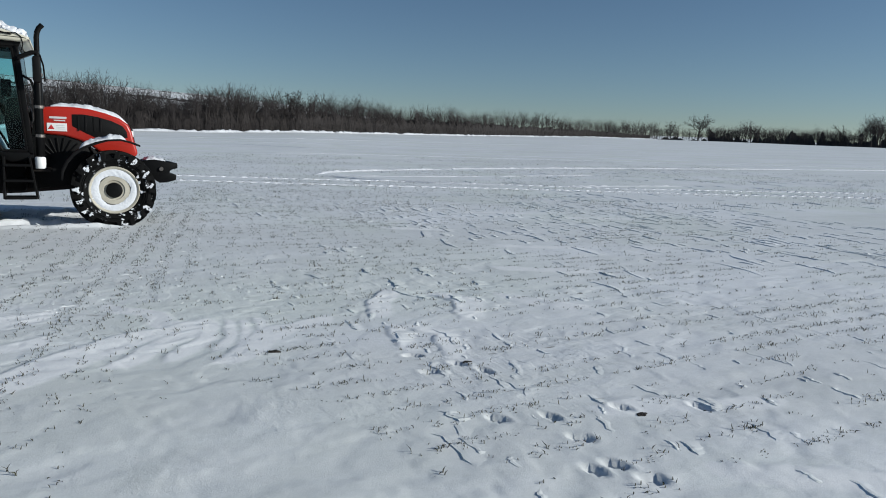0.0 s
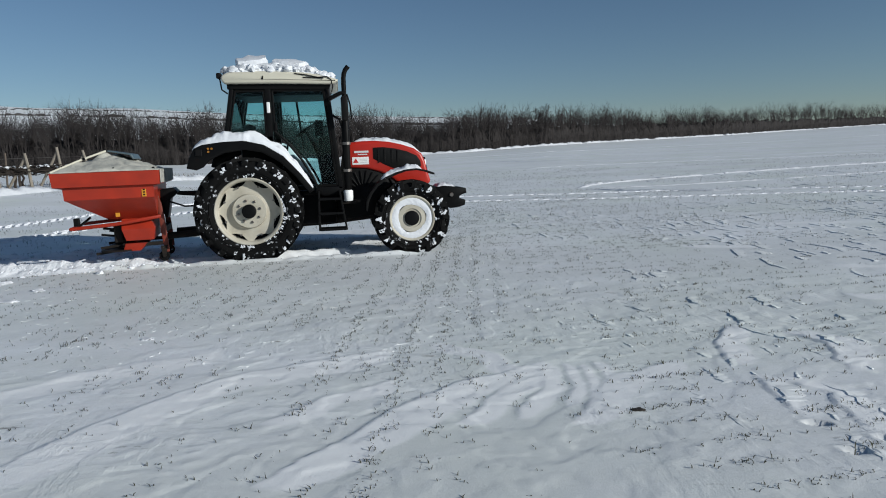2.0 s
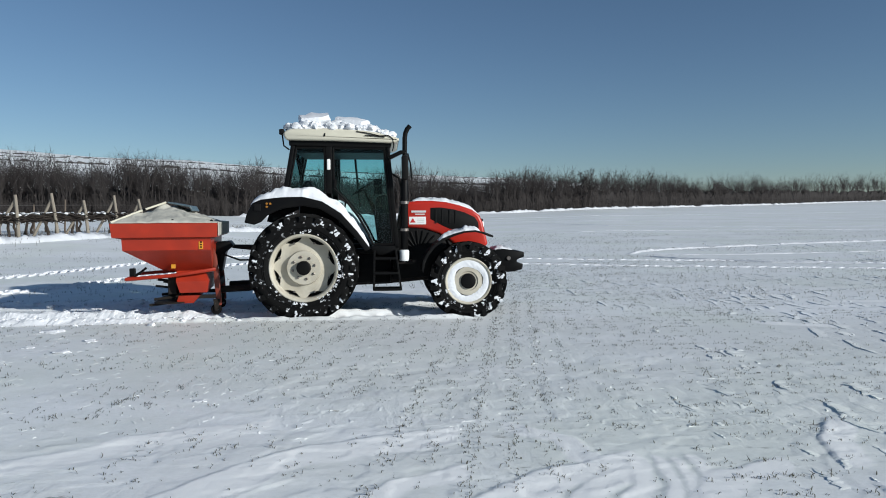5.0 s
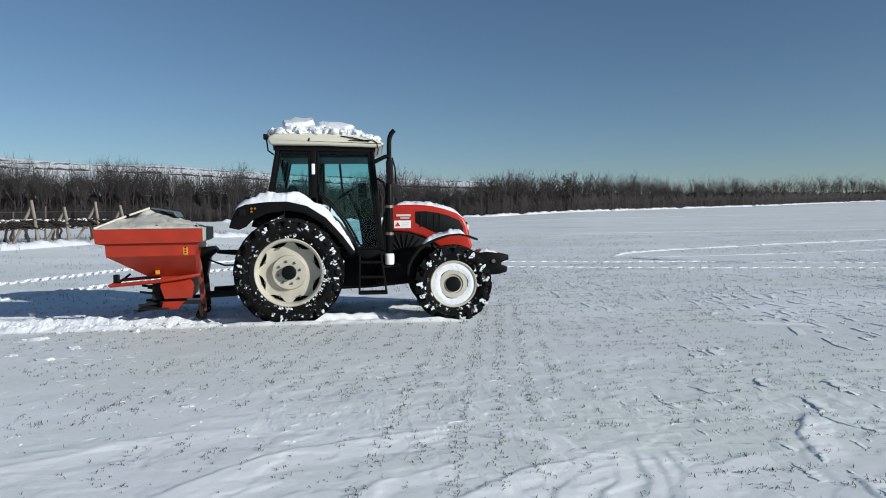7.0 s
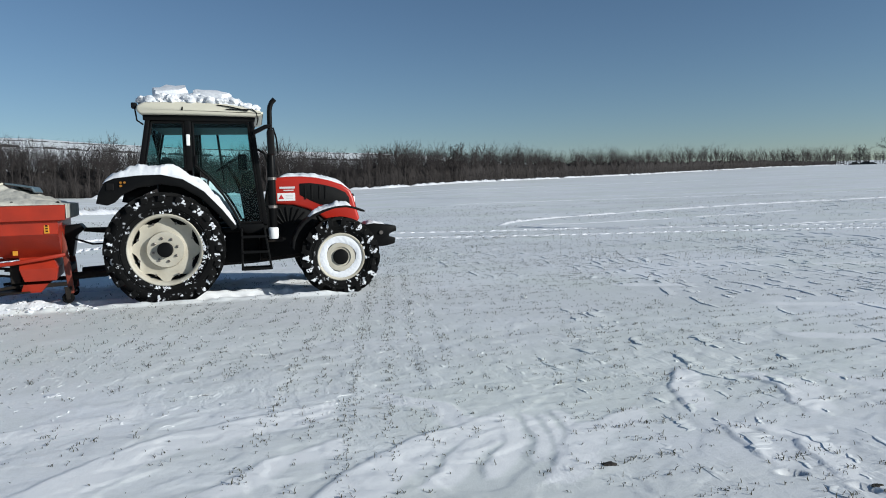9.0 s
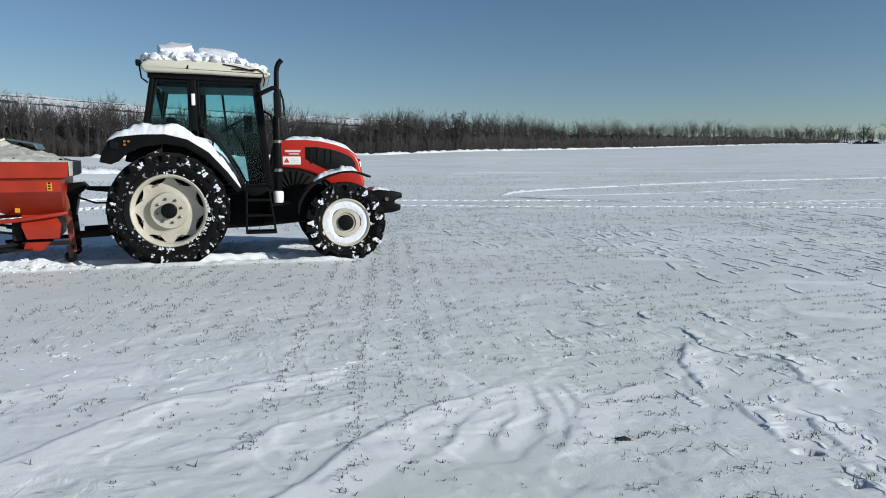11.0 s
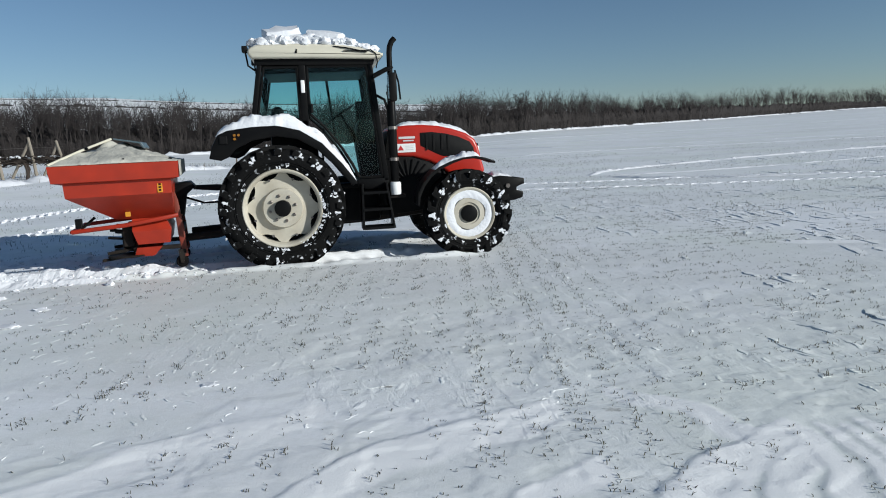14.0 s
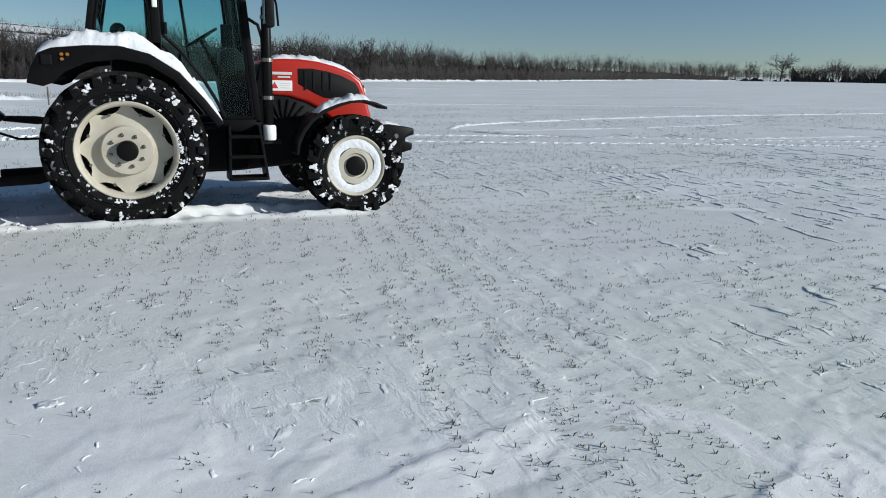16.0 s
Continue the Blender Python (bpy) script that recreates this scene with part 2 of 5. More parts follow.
def lathe(profile, n=48, bm=None, centre=(0, 0, 0), closed=True):
    """Turns a profile of (radius, y) about the y axis."""
    bm = bm or bmesh.new()
    rings = []
    for r, y in profile:
        if r < 1e-6:
            rings.append([bm.verts.new((centre[0], centre[1] + y, centre[2]))] * n)
        else:
            rings.append([bm.verts.new((centre[0] + r * math.cos(a), centre[1] + y, centre[2] + r * math.sin(a)))
                          for a in [2 * math.pi * k / n for k in range(n)]])
    pairs = list(zip(rings, rings[1:]))
    if closed:
        pairs.append((rings[-1], rings[0]))
    for a, b in pairs:
        for k in range(n):
            q = []
            for v in (a[k], a[(k + 1) % n], b[(k + 1) % n], b[k]):
                if v not in q:
                    q.append(v)
            if len(q) > 2:
                bm.faces.new(q)
    return bm


def clump(bm, centre, size, rng, squash=0.7, sub=1):
    """One broken lump of snow."""
    b = bmesh.new()
    bmesh.ops.create_icosphere(b, subdivisions=sub, radius=1)
    turn = Euler((rng.uniform(0, 6), rng.uniform(0, 6), rng.uniform(0, 6))).to_matrix()
    for v in b.verts:
        c = turn @ (v.co * (1 + rng.uniform(-0.28, 0.28)))
        v.co = Vector((c.x * size, c.y * size, c.z * size * squash)) + Vector(centre)
    return join(bm, b)


def thing(name, at, label, category, group="", rz=0.0):
    e = new(name)
    e.matrix_basis = pose(*at, 0, 0, rz)
    return tagged(e, label, category, group)


# ---- smooth random fields ----
LATTICE = np.random.RandomState(7).rand(256, 256)


def field(x, y, seed=0):
    x, y = np.asarray(x, float) + seed * 17.31, np.asarray(y, float) + seed * 9.73
    i, j = np.floor(x).astype(int), np.floor(y).astype(int)
    u, v = x - i, y - j
    u, v = u * u * (3 - 2 * u), v * v * (3 - 2 * v)
    a, b = LATTICE[i % 256, j % 256], LATTICE[(i + 1) % 256, j % 256]
    c, d = LATTICE[i % 256, (j + 1) % 256], LATTICE[(i + 1) % 256, (j + 1) % 256]
    return (a * (1 - u) + b * u) * (1 - v) + (c * (1 - u) + d * u) * v


def layered(x, y, seed=0, octaves=4):
    return sum(field(x * 2 ** k, y * 2 ** k, seed + k) / 2 ** (k + 1) for k in range(octaves))


def step(a, b, t):
    t = np.clip((t - a) / (b - a), 0, 1)
    return t * t * (3 - 2 * t)


# ---- lie of the land: seen from (1, -10), by azimuth clockwise from +y ----
AZ = [-180, -60, -30, -15, 0, 10, 17, 30, 40, 49, 60, 80, 180]
WOOD_AT = [300, 110, 105, 103, 112, 122, 140, 215, 340, 420, 420, 420, 420]      # distance of the far edge of the field
EDGE_EL = [0.0, 0.0, -0.25, -0.15, 0.05, 0.2, 0.48, 0.68, 0.92, 0.92, 0.8, 0.6, 0.0]   # its elevation angle
HILL_EL = [0.5, 4.0, 4.7, 4.3, 3.5, 3.0, 2.4, 1.4, 1.25, 1.2, 1.0, 0.7, 0.3]          # the skyline behind


def land(x, y):
    """Broad height of the ground."""
    dx, dy = np.asarray(x, float) - 1.0, np.asarray(y, float) + 10.0
    r, az = np.hypot(dx, dy), np.degrees(np.arctan2(dx, dy))
    edge = np.interp(az, AZ, WOOD_AT)
    z_edge = 1.5 + edge * np.tan(np.radians(np.interp(az, AZ, EDGE_EL)))
    z_hill = 1.5 + 900 * np.tan(np.radians(np.interp(az, AZ, HILL_EL)))
    z = z_edge * np.clip((r - 26) / (edge - 26), 0, 1) ** 1.15
    z = np.where(r > edge, z_edge + (z_hill - z_edge) * np.clip((r - edge) / (900 - edge), 0, 1) ** 1.6, z)
    z = np.where(r > 900, z_hill - 0.03 * (r - 900), z)
    z = z + np.where(r > edge + 60, 3.0 * (layered(x / 160, y / 160, 5) - 0.5) * step(edge + 60, edge + 300, r), 0)
    z = z + 0.42 * step(27, 40, r) * step(-7, -16, az)
    return z + 0.06 * np.exp(-((dx + 2) ** 2 + (dy - 10) ** 2) / 60.0)


def seg_distance(x, y, a, b):
    ax, ay, bx, by = *a, *b
    t = np.clip(((x - ax) * (bx - ax) + (y - ay) * (by - ay)) / ((bx - ax) ** 2 + (by - ay) ** 2), 0, 1)
    return np.hypot(x - ax - t * (bx - ax), y - ay - t * (by - ay))


WIND = radians(38)      # the way in which the drifts are drawn out
# edges of low drifts: the line of the lee step, the drift's breadth towards -y, its height
DRIFTS = [
    ([(-0.35, -6.85), (0.08, -6.17), (0.48, -5.76), (1.04, -5.48), (1.35, -5.40)], 0.36, 0.030),
    ([(0.97, -6.53), (1.23, -6.3), (1.5, -6.15)], 0.20, 0.022),
    ([(1.1, -7.2), (1.48, -6.78), (1.75, -6.5), (2.1, -6.19), (2.47, -6.03)], 0.32, 0.034),
    ([(2.2, -5.35), (2.45, -5.62), (2.52, -5.91)], 0.22, 0.022),
    ([(2.07, -6.75), (2.37, -6.36), (2.62, -6.17)], 0.20, 0.022),
    ([(2.36, -6.80), (2.58, -6.45), (2.66, -6.12)], 0.16, 0.024),
    ([(2.66, -6.70), (2.80, -6.40), (2.84, -6.10)], 0.12, 0.020),
    ([(2.82, -6.65), (2.94, -6.36), (2.97, -6.08)], 0.10, 0.018),
    ([(2.95, -6.55), (3.08, -6.3), (3.10, -6.05)], 0.10, 0.018),
    ([(2.71, -6.85), (3.13, -6.31), (3.44, -6.18)], 0.25, 0.024),
    ([(-1.3, -5.9), (-0.6, -5.35), (0.1, -5.1)], 0.30, 0.018),
    ([(4.0, -6.15), (4.15, -5.77), (4.35, -5.49)], 0.22, 0.040),
    ([(4.70, -6.42), (4.89, -6.04), (4.84, -5.85)], 0.25, 0.045),
    ([(3.85, -7.10), (3.93, -6.68)], 0.18, 0.035),
    ([(4.08, -7.30), (4.22, -6.94), (4.13, -6.78)], 0.20, 0.040),
    ([(5.60, -6.02), (5.85, -6.38)], 0.25, 0.035),
    ([(4.5, -8.55), (4.98, -8.6), (5.4, -8.8)], 0.22, 0.035),
    ([(4.6, -9.4), (4.95, -9.6), (5.3, -9.9)], 0.22, 0.035),
    ([(8.0, 2.6), (8.7, 2.5)], 0.30, 0.05), ([(9.4, 1.6), (10.4, 1.2)], 0.30, 0.05), ([(11, 0.2), (12.2, -0.1)], 0.3, 0.05),
    ([(6.6, -0.8), (7.3, -1.1)], 0.25, 0.04), ([(7.4, -3.0), (8.2, -3.4)], 0.25, 0.04), ([(6.4, -4.6), (7.2, -5.0)], 0.25, 0.04),
]
FEET = [(3.79, -8.48), (4.07, -8.57), (4.05, -8.85), (4.01, -9.15), (3.88, -9.16), (4.06, -9.33), (4.52, -8.62), (4.96, -8.79), (3.84, -7.33), (4.05, -7.59), (4.14, -7.78), (3.8, -7.68)]


def drifts(x, y, plates=False):
    z, clean = np.zeros_like(x), np.zeros_like(x)
    wave = 0.16 * (layered(x / 0.3, y / 0.3, 51, 4) - 0.45)
    for line, breadth, high in DRIFTS:
        (lx, ly), (hx, hy) = np.min(line, 0) - breadth - 0.3, np.max(line, 0) + breadth + 0.3
        m = (x > lx) & (x < hx) & (y > ly) & (y < hy)
        if not m.any():
            continue
        px, py = x[m], y[m]
        d = np.full(px.shape, 9.0)
        side = np.zeros(px.shape)
        for p, q in zip(line, line[1:]):
            e = seg_distance(px, py, p, q)
            s = (q[0] - p[0]) * (py - p[1]) - (q[1] - p[1]) * (px - p[0])
            side = np.where(e < d, np.sign(s), side)
            d = np.minimum(d, e)
        s = d * side + wave[m]
        # gentle towards the wind, steep on the lee side
        clean[m] = np.maximum(clean[m], step(-breadth, -breadth + 0.05, s) * (1 - step(-0.01, 0.015, s)))
        z[m] = np.maximum(z[m], 0.25 * high * np.where(s > 0, 1 - step(0, 0.022, s), np.clip((s + breadth) / breadth, 0, 1)))
    for k, (fx, fy) in enumerate(FEET):
        m = (np.abs(x - fx) < 0.3) & (np.abs(y - fy) < 0.3)
        if m.any():
            u, v = x[m] - fx, y[m] - fy
            a = 0.9 + 0.5 * math.sin(k * 2.1)
            q = np.hypot((u * math.cos(a) - v * math.sin(a)) / 0.062, (u * math.sin(a) + v * math.cos(a)) / 0.032)
            z[m] += -0.022 * step(1.15, 0.8, q) + 0.005 * np.exp(-((q - 1.5) / 0.35) ** 2)
    return clean if plates else z


def relief(x, y):
    """Drifts, plates of wind crust, tyre tracks and fine unevenness near the camera."""
    u = x * math.cos(WIND) + y * math.sin(WIND)
    v = -x * math.sin(WIND) + y * math.cos(WIND)
    warp = 0.7 * layered(x / 0.7, y / 0.7, 3, 3)
    n1 = layered((u + warp) / 1.9, (v + warp) / 0.8, 11, 4)
    n2 = layered((x + warp) / 0.6 + 9, (y + 0.6 * warp) / 0.36, 21, 4)
    n3 = layered((x + 0.4 * warp) / 0.34 + 4, (y + warp) / 0.15, 61, 3)
    broken = step(3.3, 4.6, x + 0.25 * (y + 7)) * step(-2.5, -5.0, y)
    rough = np.maximum(0.55 * step(0.40, 0.65, field(x / 2.6, y / 2.2, 30)), 0.6 * broken * step(0.3, 0.55, field(x / 1.1, y / 0.8, 31)))
    z = 0.008 * (layered(x / 4, y / 4, 1, 2) - 0.35) + drifts(x, y)
    z = z + 0.0028 * step(0.47, 0.485, n1) + rough * (0.006 * step(0.50, 0.512, n2) - 0.008 * step(0.37, 0.35, n2) + 0.004 * step(0.50, 0.52, n3))
    z = z + 0.0012 * (layered(x / 0.3, y / 0.22, 8, 3) - 0.5) + 0.004 * rough * (field(x / 0.09, y / 0.07, 9) - 0.5)
    # ruts of the near and far wheels, with lug prints and pushed-up edges
    for yc in (0.24, 1.88):
        d = np.abs(y - yc)
        on = step(2.6, 2.2, x)
        lug = 0.5 + 0.5 * np.sin((x + 0.5 * d) * 2 * math.pi / 0.24)
        z = z + on * (-(0.035 + 0.025 * lug) * step(0.28, 0.2, d)
                      + 0.05 * np.exp(-((d - 0.33) / 0.07) ** 2) * (0.3 + 1.2 * field(x / 0.13, y / 0.1, 14)))
    return z


def ground_height(x, y):
    x, y = np.asarray(x, float), np.asarray(y, float)
    near = step(45, 20, np.hypot(x - 2, y + 3))
    return land(x, y) + near * relief(x, y)


def axis(stretches, reach):
    """Grid lines: even pitches over the stretches (from, to, pitch), then ever wider ones out to the horizon."""
    mid = np.concatenate([np.arange(lo, hi - pitch / 2, pitch) for lo, hi, pitch in stretches])
    a, b, sa, sb = mid[0], mid[-1], stretches[0][2], stretches[-1][2]
    left, right = [], []
    while max(-a, b) < reach:
        sa, sb = sa * (1.085 if sa > 0.09 else 1.025), sb * (1.085 if sb > 0.09 else 1.025)
        a, b = a - sa, b + sb
        left.append(a), right.append(b)
    return np.concatenate([left[::-1], mid, right])


xs = axis([(-3.6, -0.5, 0.042), (-0.5, 5.4, 0.021), (5.4, 7.5, 0.04)], 3200)
ys = axis([(-9.7, -7.5, 0.034), (-7.5, -5.2, 0.02), (-5.2, 2.3, 0.042)], 3200)
gx, gy = np.meshgrid(xs, ys)
gz = ground_height(gx, gy)
nx, ny = len(xs), len(ys)
idx = np.arange(nx * ny).reshape(ny, nx)
quads = np.stack([idx[:-1, :-1], idx[:-1, 1:], idx[1:, 1:], idx[1:, :-1]], -1).reshape(-1, 4)
ground = arrays("ground", np.stack([gx, gy, gz], -1).reshape(-1, 3), quads, SNOW_FIELD, smooth=True)
layer = ground.data.attributes.new("fresh_drift", "FLOAT", "POINT")
dx, dy = gx.ravel(), gy.ravel()
soft = layered((dx * math.cos(WIND) + dy * math.sin(WIND)) / 2.2, (dy * math.cos(WIND) - dx * math.sin(WIND)) / 0.5, 83, 4)
mask = drifts(dx, dy, True) + 0.15 * step(0.57, 0.60, soft)
layer.data.foreach_set("value", np.clip(mask, 0, 1).astype(np.float32))
tagged(ground, "snow-covered winter wheat field with thin wind crust", "ground", kind="structure")


def ridge(name, points, width, height, label, seed, pitch=0.12, broken=0.22, mat=SNOW):
    """A low, lumpy bank of thrown-up snow along a line on the ground."""
    pts = [Vector(p) for p in points]
    line = []
    for a, b in zip(pts, pts[1:]):
        n = max(2, int((b - a).length / pitch))
        line += [a.lerp(b, k / n) for k in range(n)]
    line.append(pts[-1])
    across = np.linspace(-1, 1, 7)
    p = np.array([(q.x, q.y) for q in line])
    d = np.gradient(p, axis=0)
    d /= np.linalg.norm(d, axis=1)[:, None]
    nrm = np.stack([-d[:, 1], d[:, 0]], -1)
    s = np.arange(len(p)) * pitch
    wob = 0.5 * width * (layered(s / 1.3, s * 0, seed, 3) - 0.45)
    taper = np.clip(np.minimum(s, s[::-1]) / 1.5, 0, 1)
    gap = taper * step(broken - 0.15, broken + 0.25, layered(s / 1.8, s * 0 + 3, seed + 2, 3))
    X = p[:, None, 0] + nrm[:, None, 0] * (across * width / 2 + wob[:, None])
    Y = p[:, None, 1] + nrm[:, None, 1] * (across * width / 2 + wob[:, None])
    top = height * (1 - across ** 2) * (0.05 + 1.7 * layered(s[:, None] / 0.13, across * 2.2, seed + 5, 4)) * gap[:, None]
    Z = ground_height(X, Y) + top - 0.012
    ii = np.arange(X.size).reshape(X.shape)
    f = np.stack([ii[:-1, :-1], ii[:-1, 1:], ii[1:, 1:], ii[1:, :-1]], -1).reshape(-1, 4)
    return tagged(arrays(name, np.stack([X, Y, Z], -1).reshape(-1, 3), f, mat, smooth=pitch > 0.06), label, "snow", kind="stuff")


RIDGES = [
    ([(10.2, 15.6), (11.4, 17.2), (12.8, 18.2), (14.7, 19.1), (20, 21), (27, 22.4), (44, 23), (80, 22)], 0.45, 0.085),
    ([(10.3, 15.5), (11.5, 13.4), (13.5, 11.2), (17, 9.9), (25, 9.6)], 0.35, 0.06),
    ([(10.4, 15.5), (13.5, 15.0), (18, 15.2), (26, 16.5)], 0.3, 0.05),
    ([(13, 35.3), (16.6, 37), (23, 37), (33, 35), (46, 31.5), (80, 24)], 0.5, 0.06),
    ([(14.2, 55), (19.7, 46.5), (26, 43.3), (51, 37), (90, 28)], 0.5, 0.05),
    ([(12, 60), (24, 60), (45, 60), (90, 60), (160, 56)], 0.6, 0.05),
    ([(12, 72), (40, 82), (90, 92), (170, 100)], 0.7, 0.06),
    ([(-14, 0.9), (-7, 0.62), (-3.4, 0.50), (-0.9, 0.50)], 0.40, 0.055),
    ([(-14, 0.1), (-7, -0.02), (-3.4, -0.1), (-1.5, -0.1)], 0.42, 0.055),
]
for k, (line, w, h) in enumerate(RIDGES):
    ridge("snow_ridge", [(x, y, 0) for x, y in line], w * 0.75, h, "clumpy white snow thrown up beside a wheel track", 40 + 7 * k, 0.05 if line[0][0] < -9 else 0.10, 0.12 + 0.05 * (k % 3))



def tyre_track(points, label, seed, deep, width=0.46, pitch=0.05):
    """A wheel's track: lug prints between two low banks of pressed-out snow."""
    line = []
    for a, b in zip(points, points[1:]):
        k = max(2, int(math.dist(a, b) / pitch))
        line += [(a[0] + (b[0] - a[0]) * i / k, a[1] + (b[1] - a[1]) * i / k) for i in range(k)]
    p = np.array(line)
    for _ in range(40):
        p[1:-1] = (p[:-2] + 2 * p[1:-1] + p[2:]) / 4
    d = np.gradient(p, axis=0)
    d /= np.linalg.norm(d, axis=1)[:, None]
    s = np.concatenate([[0], np.cumsum(np.linalg.norm(np.diff(p, axis=0), axis=1))])
    across = np.linspace(-1, 1, 15)
    wide = width / 2 * (1 + 0.10 * (layered(s / 0.4, s * 0, seed, 2) - 0.4))
    X = p[:, None, 0] - d[:, None, 1] * across * wide[:, None]
    Y = p[:, None, 1] + d[:, None, 0] * across * wide[:, None]
    print_ = np.sin((s[:, None] + 0.20 * np.abs(across) + 0.16 * (across > 0) + 0.16 * layered(s[:, None] / 0.9, across * 0, seed + 7, 2)) * 2 * math.pi / 0.36)
    block = step(-0.15, 0.15, print_) * (0.55 + 0.8 * field(s[:, None] / 0.12, across * 3, seed + 3))
    shell = step(1.0, 0.80, np.abs(across)) * step(0.0, 0.08, np.abs(across))
    Z = ground_height(X, Y) - 0.010 + shell * (0.010 + deep * block)
    ii = np.arange(X.size).reshape(X.shape)
    f = np.stack([ii[:-1, :-1], ii[:-1, 1:], ii[1:, 1:], ii[1:, :-1]], -1).reshape(-1, 4)
    return tagged(arrays("tyre_track", np.stack([X, Y, Z], -1).reshape(-1, 3), f, SNOW, smooth=False), label, "snow", kind="stuff")


LUGS = "wheel track with lug prints pressed into the snow"
for k, line in enumerate([
        [(-11.5, 2.2), (-9.8, 4.6), (-8.7, 7.2), (-7.8, 10.0), (-6.9, 13.2), (-5.4, 16.0), (-3, 18)],
        [(-9.2, 1.2), (-7.4, 2.8), (-6.0, 5.0), (-5.1, 7.7), (-4.3, 10.8), (-2.8, 14), (0.5, 16.5)],
        [(-12, 1.9), (-6, 1.88), (-0.9, 1.88)],
        [(4.6, 14.8), (9.6, 12.9), (12.7, 12.2), (15.3, 11.1), (20.5, 8.4), (30, 5.5)],
        [(4.0, 12.2), (8.7, 10.3), (11.3, 9.5), (13.8, 8.9), (19.3, 7.0), (28, 3.6)]]):
    tyre_track(line, LUGS, 400 + 11 * k, 0.045 if k < 3 else 0.03)

# banks of old snow along the vineyard and along the wood
ridge("snow_bank", [(-28, 14.5, 0), (-21, 18.5, 0), (-17.4, 20.6, 0), (-14.7, 22.6, 0), (-12.8, 25.5, 0), (-11.4, 29.5, 0), (-10, 35, 0), (-8, 40, 0), (-5, 43, 0), (0, 47, 0)], 1.2, 0.30,
      "old white snow bank along the vineyard's edge", 131, 0.12, 0.2)


def at_azimuth(az, r):
    return 1 + r * math.sin(radians(az)), -10 + r * math.cos(radians(az))


def wood_edge(az):
    return float(np.interp(az, AZ, WOOD_AT))


edge_line = [at_azimuth(a, wood_edge(a) - 3.0) for a in np.arange(-12, 46, 1.0)]
ridge("snow_bank", [(x, y, 0) for x, y in edge_line], 1.4, 0.42, "snow bank at the foot of the bare wood", 151, 0.5, 0.22)


# ---- bare trees: tapered limbs and twigs as slender three-sided spikes ----
def spikes(p0, p1, r0, r1, sides=3):
    """Many tapered prisms from p0 to p1."""
    d = p1 - p0
    d = d / np.maximum(np.linalg.norm(d, axis=1), 1e-6)[:, None]
    ref = np.where(np.abs(d[:, 2:3]) < 0.9, [[0, 0, 1.0]], [[1.0, 0, 0]])
    a = np.cross(d, ref)
    a /= np.linalg.norm(a, axis=1)[:, None]
    b = np.cross(d, a)
    rings = []
    for p, r in ((p0, r0), (p1, r1)):
        for k in range(sides):
            t = 2 * math.pi * k / sides
            rings.append(p + (a * math.cos(t) + b * math.sin(t)) * np.asarray(r)[:, None])
    v = np.stack(rings, 1)
    n = len(p0)
    base = np.arange(n)[:, None] * 2 * sides
    f = [np.concatenate([base + k, base + (k + 1) % sides, base + sides + (k + 1) % sides, base + sides + k], 1) for k in range(sides)]
    return v.reshape(-1, 3), np.concatenate(f)


def limbs_mesh(p0, p1, r0, r1, tips, sides=3):
    """Tapered prisms for the limbs and pointed spikes for the tips, in triangles."""
    v, q = spikes(p0[~tips], p1[~tips], r0[~tips], r1[~tips], sides)
    f = np.concatenate([q[:, [0, 1, 2]], q[:, [0, 2, 3]]])
    a, b = p0[tips], p1[tips]
    w, _ = spikes(a, b, r0[tips], r0[tips] * 0.1, 3)
    w = w.reshape(-1, 6, 3)[:, :4].copy()
    w[:, 3] = b
    base = np.arange(len(w))[:, None] * 4 + len(v)
    g = np.concatenate([np.concatenate([base + k, base + (k + 1) % 3, base + 3], 1) for k in range(3)])
    return np.concatenate([v, w.reshape(-1, 3)]), np.concatenate([f, g])


